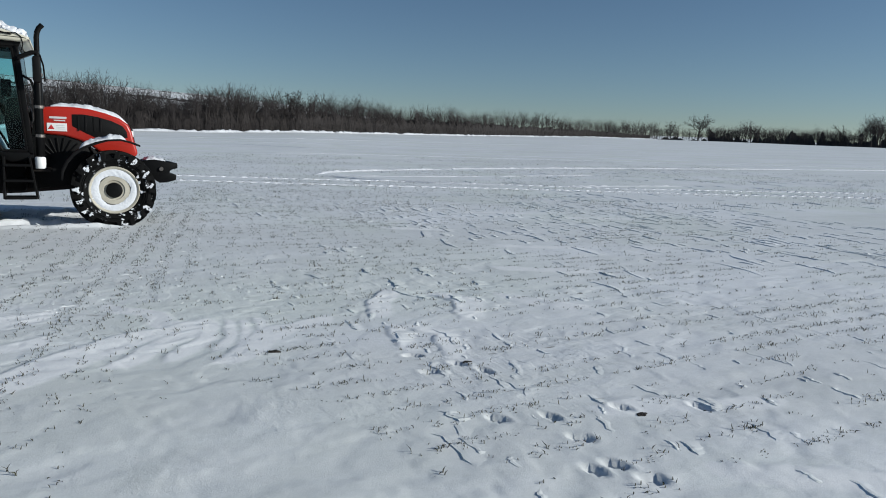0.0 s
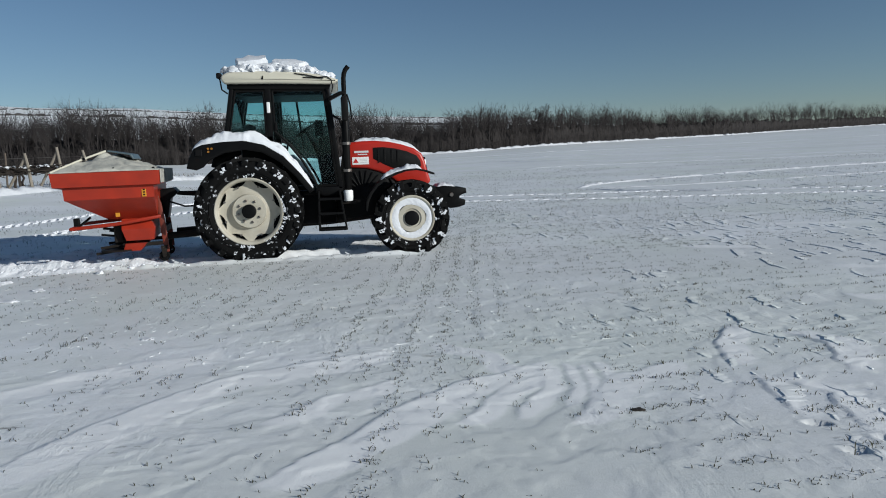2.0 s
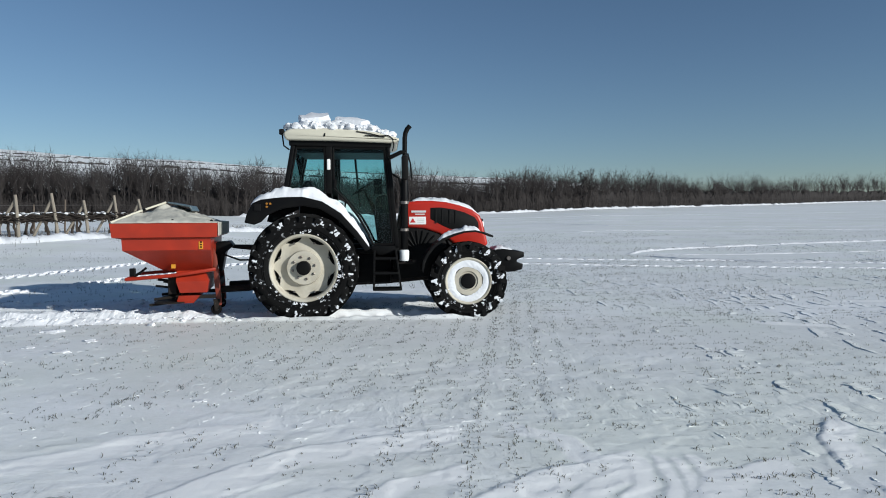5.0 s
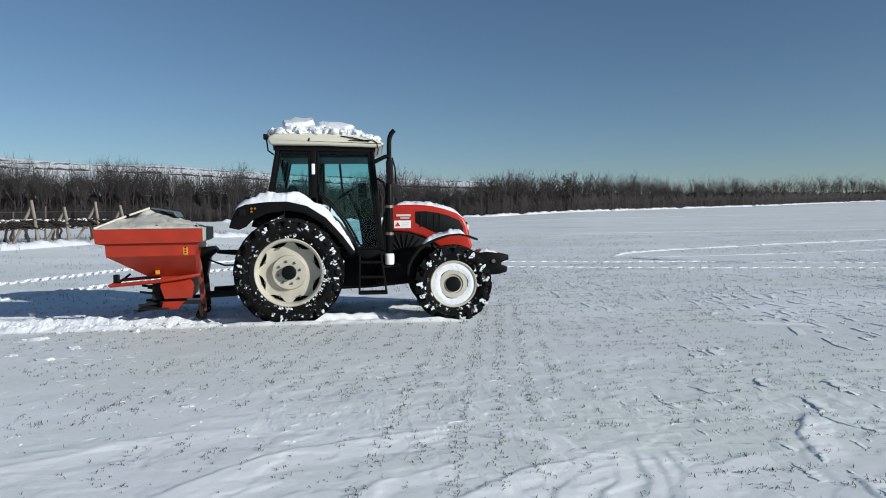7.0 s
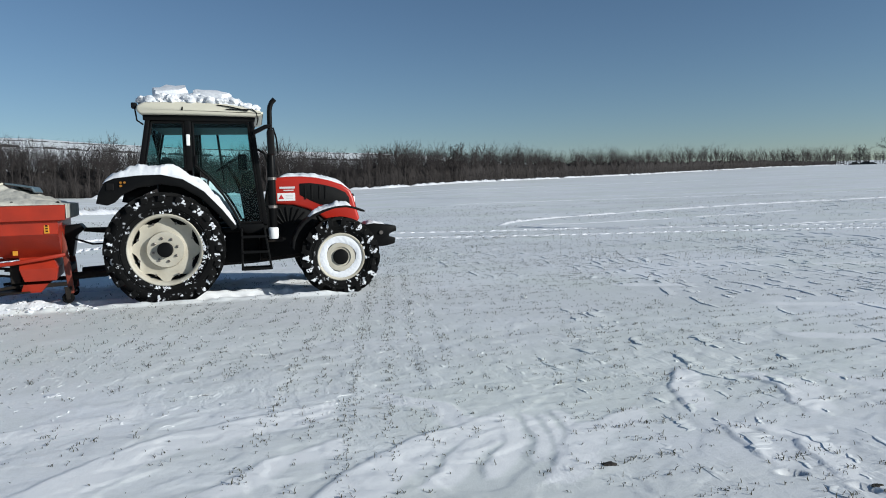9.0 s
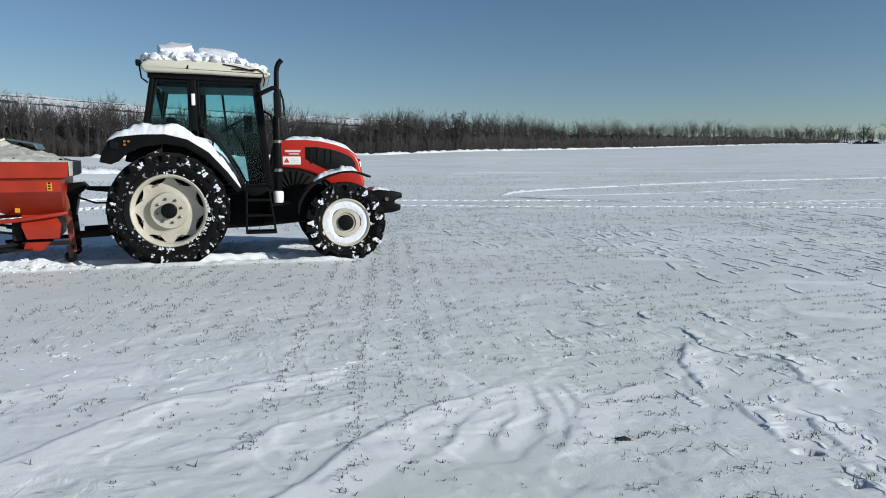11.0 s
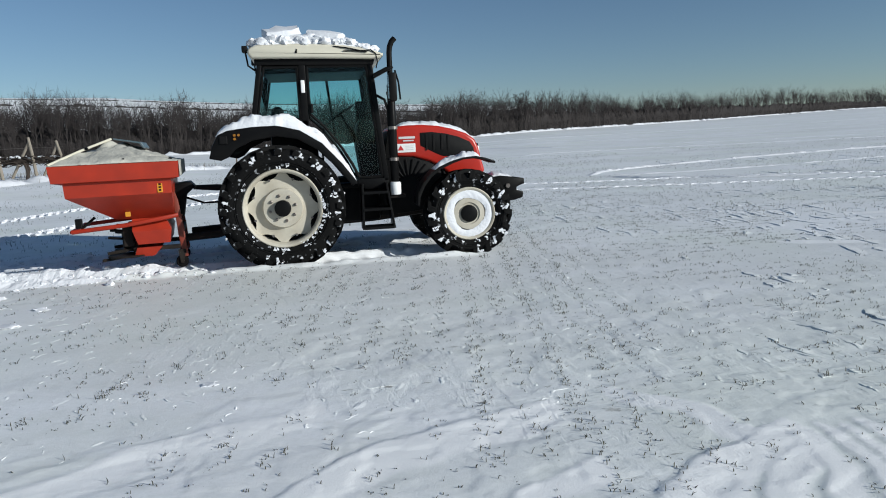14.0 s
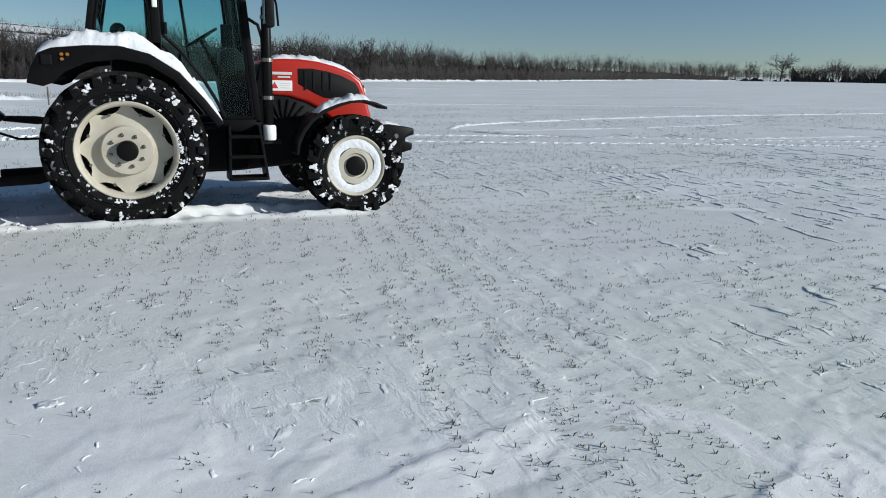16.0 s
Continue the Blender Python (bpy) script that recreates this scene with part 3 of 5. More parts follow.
def tree_limbs(rng, height, spread, levels=(7, 5, 3), stem=0.35, lift=0.8, thick=0.022):
    """Start, end and radii of all limbs of one bare tree standing at the origin."""
    P0, P1, R0, R1, T = [], [], [], [], []

    def add(a, b, r, s, tip=False):
        P0.append(a), P1.append(b), R0.append(r), R1.append(s), T.append(tip)

    lean = np.array([rng.uniform(-.08, .08), rng.uniform(-.08, .08), 1.0])
    r = height * thick
    add(np.array([0, 0, -0.3]), lean * height * stem, r, r * 0.75)
    add(lean * height * stem, lean * height * 0.8 + rng.uniform(-.05, .05, 3) * height, r * 0.75, r * 0.15)

    def grow(base, way, length, rad, level):
        mid = base + way * length * 0.5 + rng.uniform(-.08, .08, 3) * length
        way2 = way + rng.uniform(-.35, .35, 3) + np.array([0, 0, 0.12])
        way2 /= np.linalg.norm(way2)
        tip = mid + way2 * length * 0.5
        add(base, mid, rad, rad * 0.7), add(mid, tip, rad * 0.7, rad * 0.2, True)
        if level < len(levels):
            for _ in range(levels[level]):
                t = rng.uniform(0.25, 1.0)
                start = base + (mid - base) * t * 2 if t < 0.5 else mid + (tip - mid) * (t * 2 - 1)
                w = way * 0.6 + rng.uniform(-0.8, 0.8, 3) + np.array([0, 0, 0.25 * lift])
                w /= np.linalg.norm(w)
                grow(start, w, length * rng.uniform(0.4, 0.62), rad * 0.5, level + 1)

    for k in range(levels[0]):
        t = rng.uniform(0.5, 1.0) * stem + 0.45 * (1 - stem) * (k / levels[0])
        ang = k * 2.4 + rng.uniform(-.5, .5)
        w = np.array([math.cos(ang) * spread, math.sin(ang) * spread, lift + rng.uniform(-.15, .35)])
        w /= np.linalg.norm(w)
        grow(lean * height * t, w, height * rng.uniform(0.34, 0.5), r * 0.5, 1)
    return np.array(P0), np.array(P1), np.array(R0), np.array(R1), np.array(T)


rng = np.random.RandomState(3)
STOCK = [tree_limbs(rng, 1.0, rng.uniform(0.25, 0.5), (6, 4, 3), rng.uniform(0.30, 0.5), 1.25, 0.012) for _ in range(10)]
BUSH = [tree_limbs(rng, 1.0, rng.uniform(0.35, 0.7), (7, 5), 0.08, 1.3, 0.009) for _ in range(6)]


def grove(name, places, label, twig=0.012):
    """Many trees as one object. places: x, y, height, kind of tree, turn."""
    V, F, n = [], [], 0
    for x, y, h, stock, turn in places:
        p0, p1, r0, r1, tips = stock
        c, s = math.cos(turn), math.sin(turn)
        m = np.array([[c, s, 0], [-s, c, 0], [0, 0, 1]]) * h
        at = np.array([x, y, float(land(x, y))])
        v, f = limbs_mesh(p0 @ m + at, p1 @ m + at, np.maximum(r0 * h, twig), np.maximum(r1 * h, twig * 0.45), tips)
        V.append(v), F.append(f + n)
        n += len(v)
    return tagged(arrays(name, np.concatenate(V), np.concatenate(F), BARK), label, "wood", kind="stuff")


places = []
for az in np.arange(-34, 45, 0.105):
    e = wood_edge(az)
    for depth in (0.5, 5, 11):
        r = e + depth + rng.uniform(-2, 3)
        x, y = at_azimuth(az + rng.uniform(-.08, .08), r)
        h = (4.3 + 1.3 * float(field(az / 1.7, 0, 4)) + rng.uniform(-0.9, 0.9)) * float(np.interp(az, [-30, 5, 15, 25, 36, 44], [1.30, 1.17, 1.18, 1.22, 1.45, 1.55]))
        if rng.rand() < (0.62 if az < 30 else 0.5):
            places.append((x, y, h, STOCK[rng.randint(10)], rng.uniform(0, 6.3)))
grove("bare_wood", places, "dense belt of bare grey-brown winter trees", 0.016)
places = []
for az in np.arange(-34, 45, 0.2):
    for depth in (-1.5, 1.5):
        x, y = at_azimuth(az + rng.uniform(-.1, .1), wood_edge(az) + depth + rng.uniform(-1, 1))
        places.append((x, y, rng.uniform(1.6, 3.4), BUSH[rng.randint(6)], rng.uniform(0, 6.3)))
grove("undergrowth", places, "bare brown shrubs along the foot of the wood", 0.014)

# the thicket inside the wood: one opaque sheet, twigs and their shade in its colour
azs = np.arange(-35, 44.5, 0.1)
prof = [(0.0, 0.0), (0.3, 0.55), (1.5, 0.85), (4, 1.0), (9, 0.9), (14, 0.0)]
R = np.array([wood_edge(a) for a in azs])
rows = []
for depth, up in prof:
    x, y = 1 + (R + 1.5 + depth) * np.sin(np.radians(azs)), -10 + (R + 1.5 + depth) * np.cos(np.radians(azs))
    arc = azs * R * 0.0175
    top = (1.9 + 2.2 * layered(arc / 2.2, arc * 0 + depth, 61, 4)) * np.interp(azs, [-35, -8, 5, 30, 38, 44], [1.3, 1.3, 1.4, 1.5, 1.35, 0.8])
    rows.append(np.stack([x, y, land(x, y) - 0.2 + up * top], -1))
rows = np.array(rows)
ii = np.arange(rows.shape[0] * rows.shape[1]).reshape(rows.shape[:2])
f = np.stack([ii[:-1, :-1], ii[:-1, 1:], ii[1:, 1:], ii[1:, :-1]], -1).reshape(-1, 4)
tagged(arrays("thicket", rows.reshape(-1, 3), f, UNDER), "dark brown sheet for the wood's dense twigs and the shade among them", "wood", kind="stuff")


def single_tree(az, r, h, seed, label, spread=0.7, levels=(8, 6, 5, 3), stem=0.3):
    g = np.random.RandomState(seed)
    p0, p1, r0, r1, tips = tree_limbs(g, h, spread, levels, stem, 0.75, 0.028)
    x, y = at_azimuth(az, r)
    root = thing("bare_tree", (x, y, float(land(x, y))), label, "tree", "trees at the field's edge")
    k = 2
    v, f = spikes(p0[:k], p1[:k], r0[:k], r1[:k], 8)
    arrays("trunk", v, f, BARK, root)
    v, f = limbs_mesh(p0[k:], p1[k:], np.maximum(r0[k:], 0.03), np.maximum(r1[k:], 0.015), tips[k:])
    arrays("crown", v, f, BARK, root)


single_tree(16.7, 139, 7.2, 5, "tall bare tree rising above the wood", 0.5)
single_tree(47.9, 412, 14.0, 6, "large bare tree with a broad round crown", 0.8, (9, 7, 5, 3), 0.3)
single_tree(45.9, 410, 10.0, 7, "bare tree standing alone at the field's edge", 0.55)
single_tree(41.2, 390, 9, 8, "small bare tree at the field's edge", 0.5, (6, 5, 4))
single_tree(42.6, 395, 8.5, 9, "small bare tree at the field's edge", 0.5, (6, 5, 4))
single_tree(44.0, 400, 8.5, 10, "small bare tree at the field's edge", 0.5, (6, 5, 4))
single_tree(57.4, 420, 11, 12, "bare tree rising from the hedge", 0.6, (7, 6, 4))
places = []
for az in np.arange(39, 66, 0.12):
    lump = float(layered(az / 1.6, 0, 77, 3))
    if az < 48.5:
        h, keep = 5.5 + 6 * lump, 0.5
    else:
        h, keep = 9.5 + 14.0 * max(0, lump - 0.34), 1.0
    for d in (0, 8, 16):
        if rng.rand() < keep:
            x, y = at_azimuth(az + rng.uniform(-.1, .1), 414 + d + rng.uniform(-4, 4))
            places.append((x, y, 0.9 * h * rng.uniform(0.8, 1.15), (BUSH if h < 14 else STOCK)[rng.randint(6)], rng.uniform(0, 6.3)))
grove("far_hedgerow", places, "far bare hedgerow trees on the skyline", 0.035)


def far_hedge(points, h, label, seed):
    """A dark strip of scrub along a field boundary on the hillside."""
    line = []
    for (a0, r0), (a1, r1) in zip(points, points[1:]):
        n = max(2, int(abs(a1 - a0) / 0.08))
        line += [(a0 + (a1 - a0) * k / n, r0 + (r1 - r0) * k / n) for k in range(n)]
    az, r = np.array(line).T
    rows = []
    for d, up in ((0, 0), (1, 1), (6, 1), (7, 0)):
        x, y = 1 + (r + d) * np.sin(np.radians(az)), -10 + (r + d) * np.cos(np.radians(az))
        top = h * np.clip(2.2 * layered(az / 0.35, az * 0, seed, 4) - 0.5, 0.05, 2)
        rows.append(np.stack([x, y, land(x, y) - 0.3 + up * top], -1))
    rows = np.array(rows)
    ii = np.arange(rows.shape[0] * rows.shape[1]).reshape(rows.shape[:2])
    f = np.stack([ii[:-1, :-1], ii[:-1, 1:], ii[1:, 1:], ii[1:, :-1]], -1).reshape(-1, 4)
    return tagged(arrays("hillside_hedge", rows.reshape(-1, 3), f, HEDGE), label, "hedge", kind="stuff")


far_hedge([(-40, 730), (-20, 735), (-8, 720), (10, 690)], 2.6, "dark scrub strip across the snowy hillside", 91)
far_hedge([(-40, 830), (-24, 840), (-14, 850), (-2, 850), (12, 840)], 1.3, "thin dark track line on the snowy hillside", 95)
far_hedge([(-34, 770), (-26, 800), (-18, 860)], 1.0, "thin dark track line on the snowy hillside", 97)
far_hedge([(48.6, 421), (54, 421), (60, 421), (68, 421)], 7.0, "dark dense base of the far hedgerow", 101)
far_hedge([(43.5, 418), (48.6, 421)], 2.0, "low dark scrub at the field's far edge", 103)
px, py = at_azimuth(-19.3, 880)
mast = thing("hill_mast", (px, py, float(land(px, py))), "thin grey mast on the snowy hill", "mast")
part("pole", tube([(0, 0, -1), (0, 0, 9)], 0.16), POST, mast)


# ---- tractor: near wheels' outer faces at y = 0, centre line at y = 1.06, nose towards +x ----
MID = 1.06
tractor = thing("tractor", (0, 0, 0), "red farm tractor with black cab, cream rims and snow-caked tyres", "tractor")


def mirrored(bm):
    """The same shape on the far side of the centre line."""
    b = bm.copy()
    b.transform(Matrix.Translation((0, 2 * MID, 0)) @ Matrix.Diagonal((1, -1, 1, 1)))
    return b


def both(name, bm, mat, parent=tractor, label="", smooth=None):
    far = mirrored(bm)
    ob = part(name, bm, mat, parent, label, smooth)
    part(name, far, mat, parent, label, smooth)
    return ob


def lug_mesh(n, R, depth, width, thick, sweep, side):
    """One angled tread bar on one half of the tread, running down on to the sidewall."""
    bm = bmesh.new()
    a0 = math.pi / n * side
    st = []
    for t, r_out, r_in in ((0.0, R, R - depth), (0.55, R, R - depth), (0.97, R - 0.012, R - depth - 0.01), (1.03, R - 0.085, R - 0.12)):
        y = width / 2 * (1 - t)
        yy = y if side == 0 else width - y
        yo = yy - 0.012 * (t > 0.9) if side == 0 else yy + 0.012 * (t > 0.9)
        a = a0 - sweep * (1 - t)
        half = thick / 2 / R * (1.0 if t < 0.9 else 1.25)
        st.append([bm.verts.new((r * math.cos(b), yo, r * math.sin(b))) for r, b in
                   ((r_in, a - half * 1.25), (r_in, a + half * 1.25), (r_out, a + half), (r_out, a - half))])
    for p, q in zip(st, st[1:]):
        for i in range(4):
            bm.faces.new((p[i], p[(i + 1) % 4], q[(i + 1) % 4], q[i]))
    bm.faces.new(st[0])
    bm.faces.new(st[-1])
    return bm


def wheel(name, at, R, width, rim_r, n_lugs, far, seed, front):
    """Rim with disc and bolts; tyre, hub and caked snow under it."""
    turn = pose(*at, 0, 0, 180 if far else 0)
    g = random.Random(seed)
    # rim: rolled flange, barrel, scalloped disc
    bm = lathe([(rim_r, 0.045), (rim_r - 0.012, 0.030), (rim_r - 0.03, 0.034), (rim_r - 0.05, 0.055), (rim_r - 0.06, 0.20),
                (rim_r - 0.05, width - 0.06), (rim_r, width - 0.045), (rim_r - 0.02, width * 0.5)], 64)
    waves, edge = (8, rim_r - 0.085) if not front else (6, rim_r - 0.07)
    rings = []
    disc = [(1.0, 0.175, 1), (0.80, 0.18, 0), (0.62, 0.16, 0), (0.58, 0.105, 0), (0.30, 0.10, 0), (0.0, 0.10, 0)] if not front else \
           [(1.0, 0.10, 0.3), (0.80, 0.10, 0), (0.74, 0.055, 0), (0.52, 0.05, 0), (0.48, 0.065, 0), (0.0, 0.065, 0)]
    N = 96
    for k, y, w in disc:
        if k == 0:
            rings.append([bm.verts.new((0, y, 0))] * N)
            continue
        ring = []
        for i in range(N):
            a = 2 * math.pi * i / N
            r = edge * k + (0.028 - 0.062 * max(0.0, (abs(math.sin(a * waves / 2 + 0.2)) - 0.50) / 0.50) ** 0.55 if w == 1 and not front else 0)
            ring.append(bm.verts.new((r * math.cos(a), y, r * math.sin(a))))
        rings.append(ring)
    for p, q in zip(rings, rings[1:]):
        for i in range(N):
            vs = list(dict.fromkeys((p[i], p[(i + 1) % N], q[(i + 1) % N], q[i])))
            bm.faces.new(vs)
    bm.transform(turn)
    rim = part(name, bm, RIM, tractor, "cream-painted steel wheel", 40)
    # tyre
    bead = rim_r - 0.005
    bm = lathe([(bead, 0.045), (bead + 0.05, 0.018), ((R + bead) / 2, 0.0), (R - 0.10, 0.012), (R - 0.055, 0.05), (R - 0.045, width / 2),
                (R - 0.055, width - 0.05), (R - 0.10, width - 0.012), ((R + bead) / 2, width), (bead, width - 0.045)], 72)
    for r in (bead + 0.06, bead + 0.085):
        lathe([(r, 0.006), (r + 0.004, 0.001), (r + 0.008, 0.006)], 72, bm)
    bm.transform(turn)
    part("tyre", bm, RUBBER, rim, "black lugged tyre", 35)
    for side in (0, 1):
        first = part("tread_lug", lug_mesh(n_lugs, R, 0.045, width, 0.062 if not front else 0.052, 0.42, side), RUBBER, rim)
        first.matrix_local = turn
        for k in range(1, n_lugs):
            ob = new("tread_lug", first.data)
            ob.parent = rim
            ob.matrix_local = turn @ Matrix.Rotation(2 * math.pi * k / n_lugs, 4, "Y")
    # an added black disc stands in for the shade behind the disc's openings
    bm = lathe([(0.05, 0.27), (rim_r - 0.062, 0.27), (rim_r - 0.062, 0.30), (0.05, 0.30)], 40)
    bm.transform(turn)
    part("opening_shade_disc", bm, GRILLE, rim, "added dark disc for the shade inside the wheel", 40)
    # hub and bolts
    bm = bmesh.new()
    c = 0.105 if not front else 0.115
    lathe([(0, 0.02), (c * 0.8, 0.022), (c * 0.97, 0.03), (c, 0.05), (c, 0.12), (0, 0.12)], 32, bm, closed=False)
    bm.transform(turn)
    part("hub_cap", bm, BLACK, rim, "black hub cap", 30)
    for i in range(8 if not front else 3):
        rb = (0.165 if not front else 0.185)
        a = 2 * math.pi * (i + 0.3) / (8 if not front else 3)
        bm = lathe([(0, 0.075), (0.012, 0.075), (0.013, 0.08), (0.02, 0.085), (0.02, 0.115)], 6, closed=False)
        bm.transform(turn @ Matrix.Translation((rb * math.cos(a), -0.02 if front else 0.0, rb * math.sin(a))))
        part("bolt", bm, STEEL, rim)
    if not front:
        for i in range(8):
            a = 2 * math.pi * (i + 0.5) / 8
            bm = lathe([(0, 0.13), (0.016, 0.13), (0.016, 0.19)], 6, closed=False)
            bm.transform(turn @ Matrix.Translation((0.385 * math.cos(a), 0, 0.385 * math.sin(a))))
            part("bolt", bm, STEEL, rim)
    # snow packed between the lugs and on the rim's edge
    bm = bmesh.new()
    def patch(r, a, y, s, long):
        """A flat, ragged scab of snow, drawn out along the lug, of a few overlapping bits."""
        for _ in range(6):
            bit(r + g.gauss(0, s * 0.7), a + g.gauss(0, s * 0.55) / r, y, s * g.uniform(0.25, 0.7), long)

    def bit(r, a, y, s, long):
        b = bmesh.new()
        bmesh.ops.create_icosphere(b, subdivisions=2, radius=1)
        w = g.uniform(0, 9)
        for v in b.verts:
            k = 1 + 0.7 * noise.noise(v.co * 1.5 + Vector((w, a * 3, r))) + 0.5 * noise.noise(v.co * 3.5 + Vector((a, w, 0)))
            v.co = Vector((v.co.x * s * long * k, v.co.y * s * 0.18, v.co.z * s * 0.75 * k))
        b.transform(Matrix.Rotation(-a + g.uniform(-1.2, 1.2), 4, "Y"))
        b.transform(Matrix.Translation((r * math.cos(a), y, r * math.sin(a))))
        join(bm, b)

    for i in range(n_lugs):
        a = 2 * math.pi * i / n_lugs
        if g.random() < 0.5:
            patch(R - g.uniform(0.06, 0.13), a + math.pi / n_lugs + g.uniform(-.12, .12), g.uniform(-0.004, 0.008), g.uniform(0.022, 0.044), g.uniform(0.8, 1.5))
            patch(R - g.uniform(0.05, 0.12), a + math.pi / n_lugs + g.uniform(-.12, .12), g.uniform(-0.004, 0.008), g.uniform(0.012, 0.03), g.uniform(0.7, 1.5))
        if g.random() < (0.75 if front else 0.35):
            patch(R - g.uniform(0.042, 0.052), a + math.pi / n_lugs, g.uniform(0.06, 0.25), g.uniform(0.018, 0.034), 0.6)
        if g.random() < 0.3:
            patch(g.uniform((R + bead) / 2, R - 0.1), a + g.uniform(-.1, .1), 0.002, g.uniform(0.010, 0.026), g.uniform(0.8, 1.6))
    for i in range(40 if not front else 12):
        a = g.gauss(-0.9, 1.3)
        q = bead + g.uniform(0.0, 0.06)
        patch(q, a, 0.038 - 0.5 * (q - bead), g.uniform(0.010, 0.024), g.uniform(0.8, 1.6))
    if front:
        # a ring of snow packed into the dish of the rim
        inner, outer = rim_r * 0.60, rim_r - 0.012
        rings = []
        for k in range(6):
            t = k / 5
            ring = []
            for i in range(72):
                aa = 2 * math.pi * i / 72
                rr = inner + (outer - inner) * t + 0.012 * math.sin(3 * aa + 1) * (t < 0.4) + g.uniform(-.004, .004)
                ring.append(bm.verts.new((rr * math.cos(aa), 0.042 + 0.03 * (1 - math.sin(math.pi * (0.25 + 0.6 * t))) + g.uniform(-.003, .003), rr * math.sin(aa))))
            rings.append(ring)
        for p, q in zip(rings, rings[1:]):
            for i in range(72):
                bm.faces.new((p[i], p[(i + 1) % 72], q[(i + 1) % 72], q[i]))
    bm.transform(turn)
    tagged(part("caked_snow", bm, SNOW, rim, "white snow caked on the tyre", 60), kind="stuff")


wheel("rear_wheel", (0, 0, 0.795), 0.80, 0.46, 0.505, 20, False, 1, False)
wheel("rear_wheel", (0, 2 * MID, 0.795), 0.80, 0.46, 0.505, 20, True, 2, False)
wheel("front_wheel", (2.42, 0.03, 0.575), 0.59, 0.38, 0.355, 17, False, 3, True)
wheel("front_wheel", (2.42, 2 * MID - 0.03, 0.575), 0.59, 0.38, 0.355, 17, True, 4, True)

# chassis, engine, axles
bm = prism([(-0.55, 0.55), (-0.5, 1.05), (0.9, 1.12), (1.3, 1.02), (1.9, 1.05), (2.75, 0.98), (2.95, 0.9), (2.9, 0.62), (2.0, 0.55), (1.2, 0.48), (0.2, 0.45)], 0.78, 1.34, 0.03)
part("chassis", bm, BROWN, tractor, "dark oily cast-iron chassis", 40)
part("rear_axle", tube([(0, 0.16, 0.795), (0, 0.45, 0.795), (0, 0.6, 0.795), (0, 1.52, 0.795), (0, 1.67, 0.795), (0, 1.96, 0.795)], [0.1, 0.1, 0.17, 0.17, 0.1, 0.1], 16), BROWN, tractor, "", 40)
part("front_axle", tube([(2.42, 0.15, 0.575), (2.42, 0.42, 0.575), (2.42, 0.55, 0.6), (2.42, 1.57, 0.6), (2.42, 1.70, 0.575), (2.42, 1.97, 0.575)], [0.09, 0.1, 0.11, 0.11, 0.1, 0.09], 12), BROWN, tractor, "", 40)
both("side_tank", box(0.62, 1.28, 0.5, 0.8, 0.52, 1.02, 0.05), PLASTIC, smooth=40)
both("engine_side", prism([(1.30, 0.55), (1.30, 1.36), (1.80, 1.36), (2.05, 1.27), (2.25, 1.12), (2.2, 0.95), (1.9, 0.6)], 0.735, 0.80, 0.01), GRILLE, label="black louvred engine side panel", smooth=40)
for k in range(9):
    a = radians(20 + k * 15)
    x0, z0 = 1.72 + 0.14 * math.cos(a), 0.96 + 0.14 * math.sin(a)
    x1, z1 = 1.72 + 0.38 * math.cos(a), 0.96 + 0.36 * math.sin(a)
    both("louvre", tube([(x0, 0.728, z0), (x1, 0.728, z1)], 0.014, 6), PLASTIC)

# bonnet
HOOD = [(1.46, 1.37), (1.46, 1.76), (1.70, 1.785), (1.94, 1.785), (2.15, 1.765), (2.36, 1.715), (2.56, 1.645), (2.68, 1.555), (2.73, 1.44), (2.76, 1.30),
        (2.815, 1.10), (2.72, 1.02), (2.45, 0.98), (2.28, 1.10), (2.16, 1.20), (2.02, 1.275), (1.80, 1.345)]
hood = part("bonnet", prism(HOOD, 0.70, 1.42, 0.045, seg=4), RED, tractor, "glossy red bonnet", 40)
GR = [(1.90, 1.50), (1.90, 1.675), (2.06, 1.68), (2.26, 1.65), (2.44, 1.60), (2.60, 1.525), (2.655, 1.44), (2.665, 1.35), (2.45, 1.325), (2.21, 1.34), (2.08, 1.40)]
for y0, y1 in ((0.694, 0.72), (1.40, 1.426)):
    part("side_grille", prism(GR, y0, y1, 0.006), GRILLE, hood, "black side grille", 40)
for x in (1.985, 2.085, 2.20, 2.29):
    for y in (0.692, 1.428):
        part("grille_bar", box(x - 0.012, x + 0.012, y - 0.006, y + 0.006, 1.43, 1.655 - 0.12 * max(0, x - 2.1), 0.003), PLASTIC, hood)
part("front_grille", prism([(2.70, 1.12), (2.80, 1.13), (2.745, 1.50), (2.66, 1.50)], 0.80, 1.32, 0.01), GRILLE, hood, "black front grille", 40)
for y in (0.84, 1.28):
    part("headlight", box(2.70, 2.757, y - 0.07, y + 0.07, 1.36, 1.46, 0.015), WHITE, hood, "clear headlight")
# lettering in bars and the white sticker with its red triangle
part("name_bar", box(1.60, 1.83, 0.692, 0.70, 1.60, 1.632, 0.002), SILVER, hood, "silver lettering bar")
part("name_bar", box(1.66, 1.81, 0.692, 0.70, 1.565, 1.583, 0.002), SILVER, hood, "silver lettering bar")
part("sticker", box(1.565, 1.83, 0.692, 0.70, 1.415, 1.535, 0.003), WHITE, hood, "white sticker with red triangle")
part("sticker_print", prism([(1.58, 1.445), (1.625, 1.515), (1.665, 1.445)], 0.688, 0.694), DECAL_RED, hood, "red triangle")
for z in (1.45, 1.475, 1.50):
    part("sticker_line", box(1.69, 1.80, 0.689, 0.694, z - 0.004, z + 0.004), SILVER, hood)

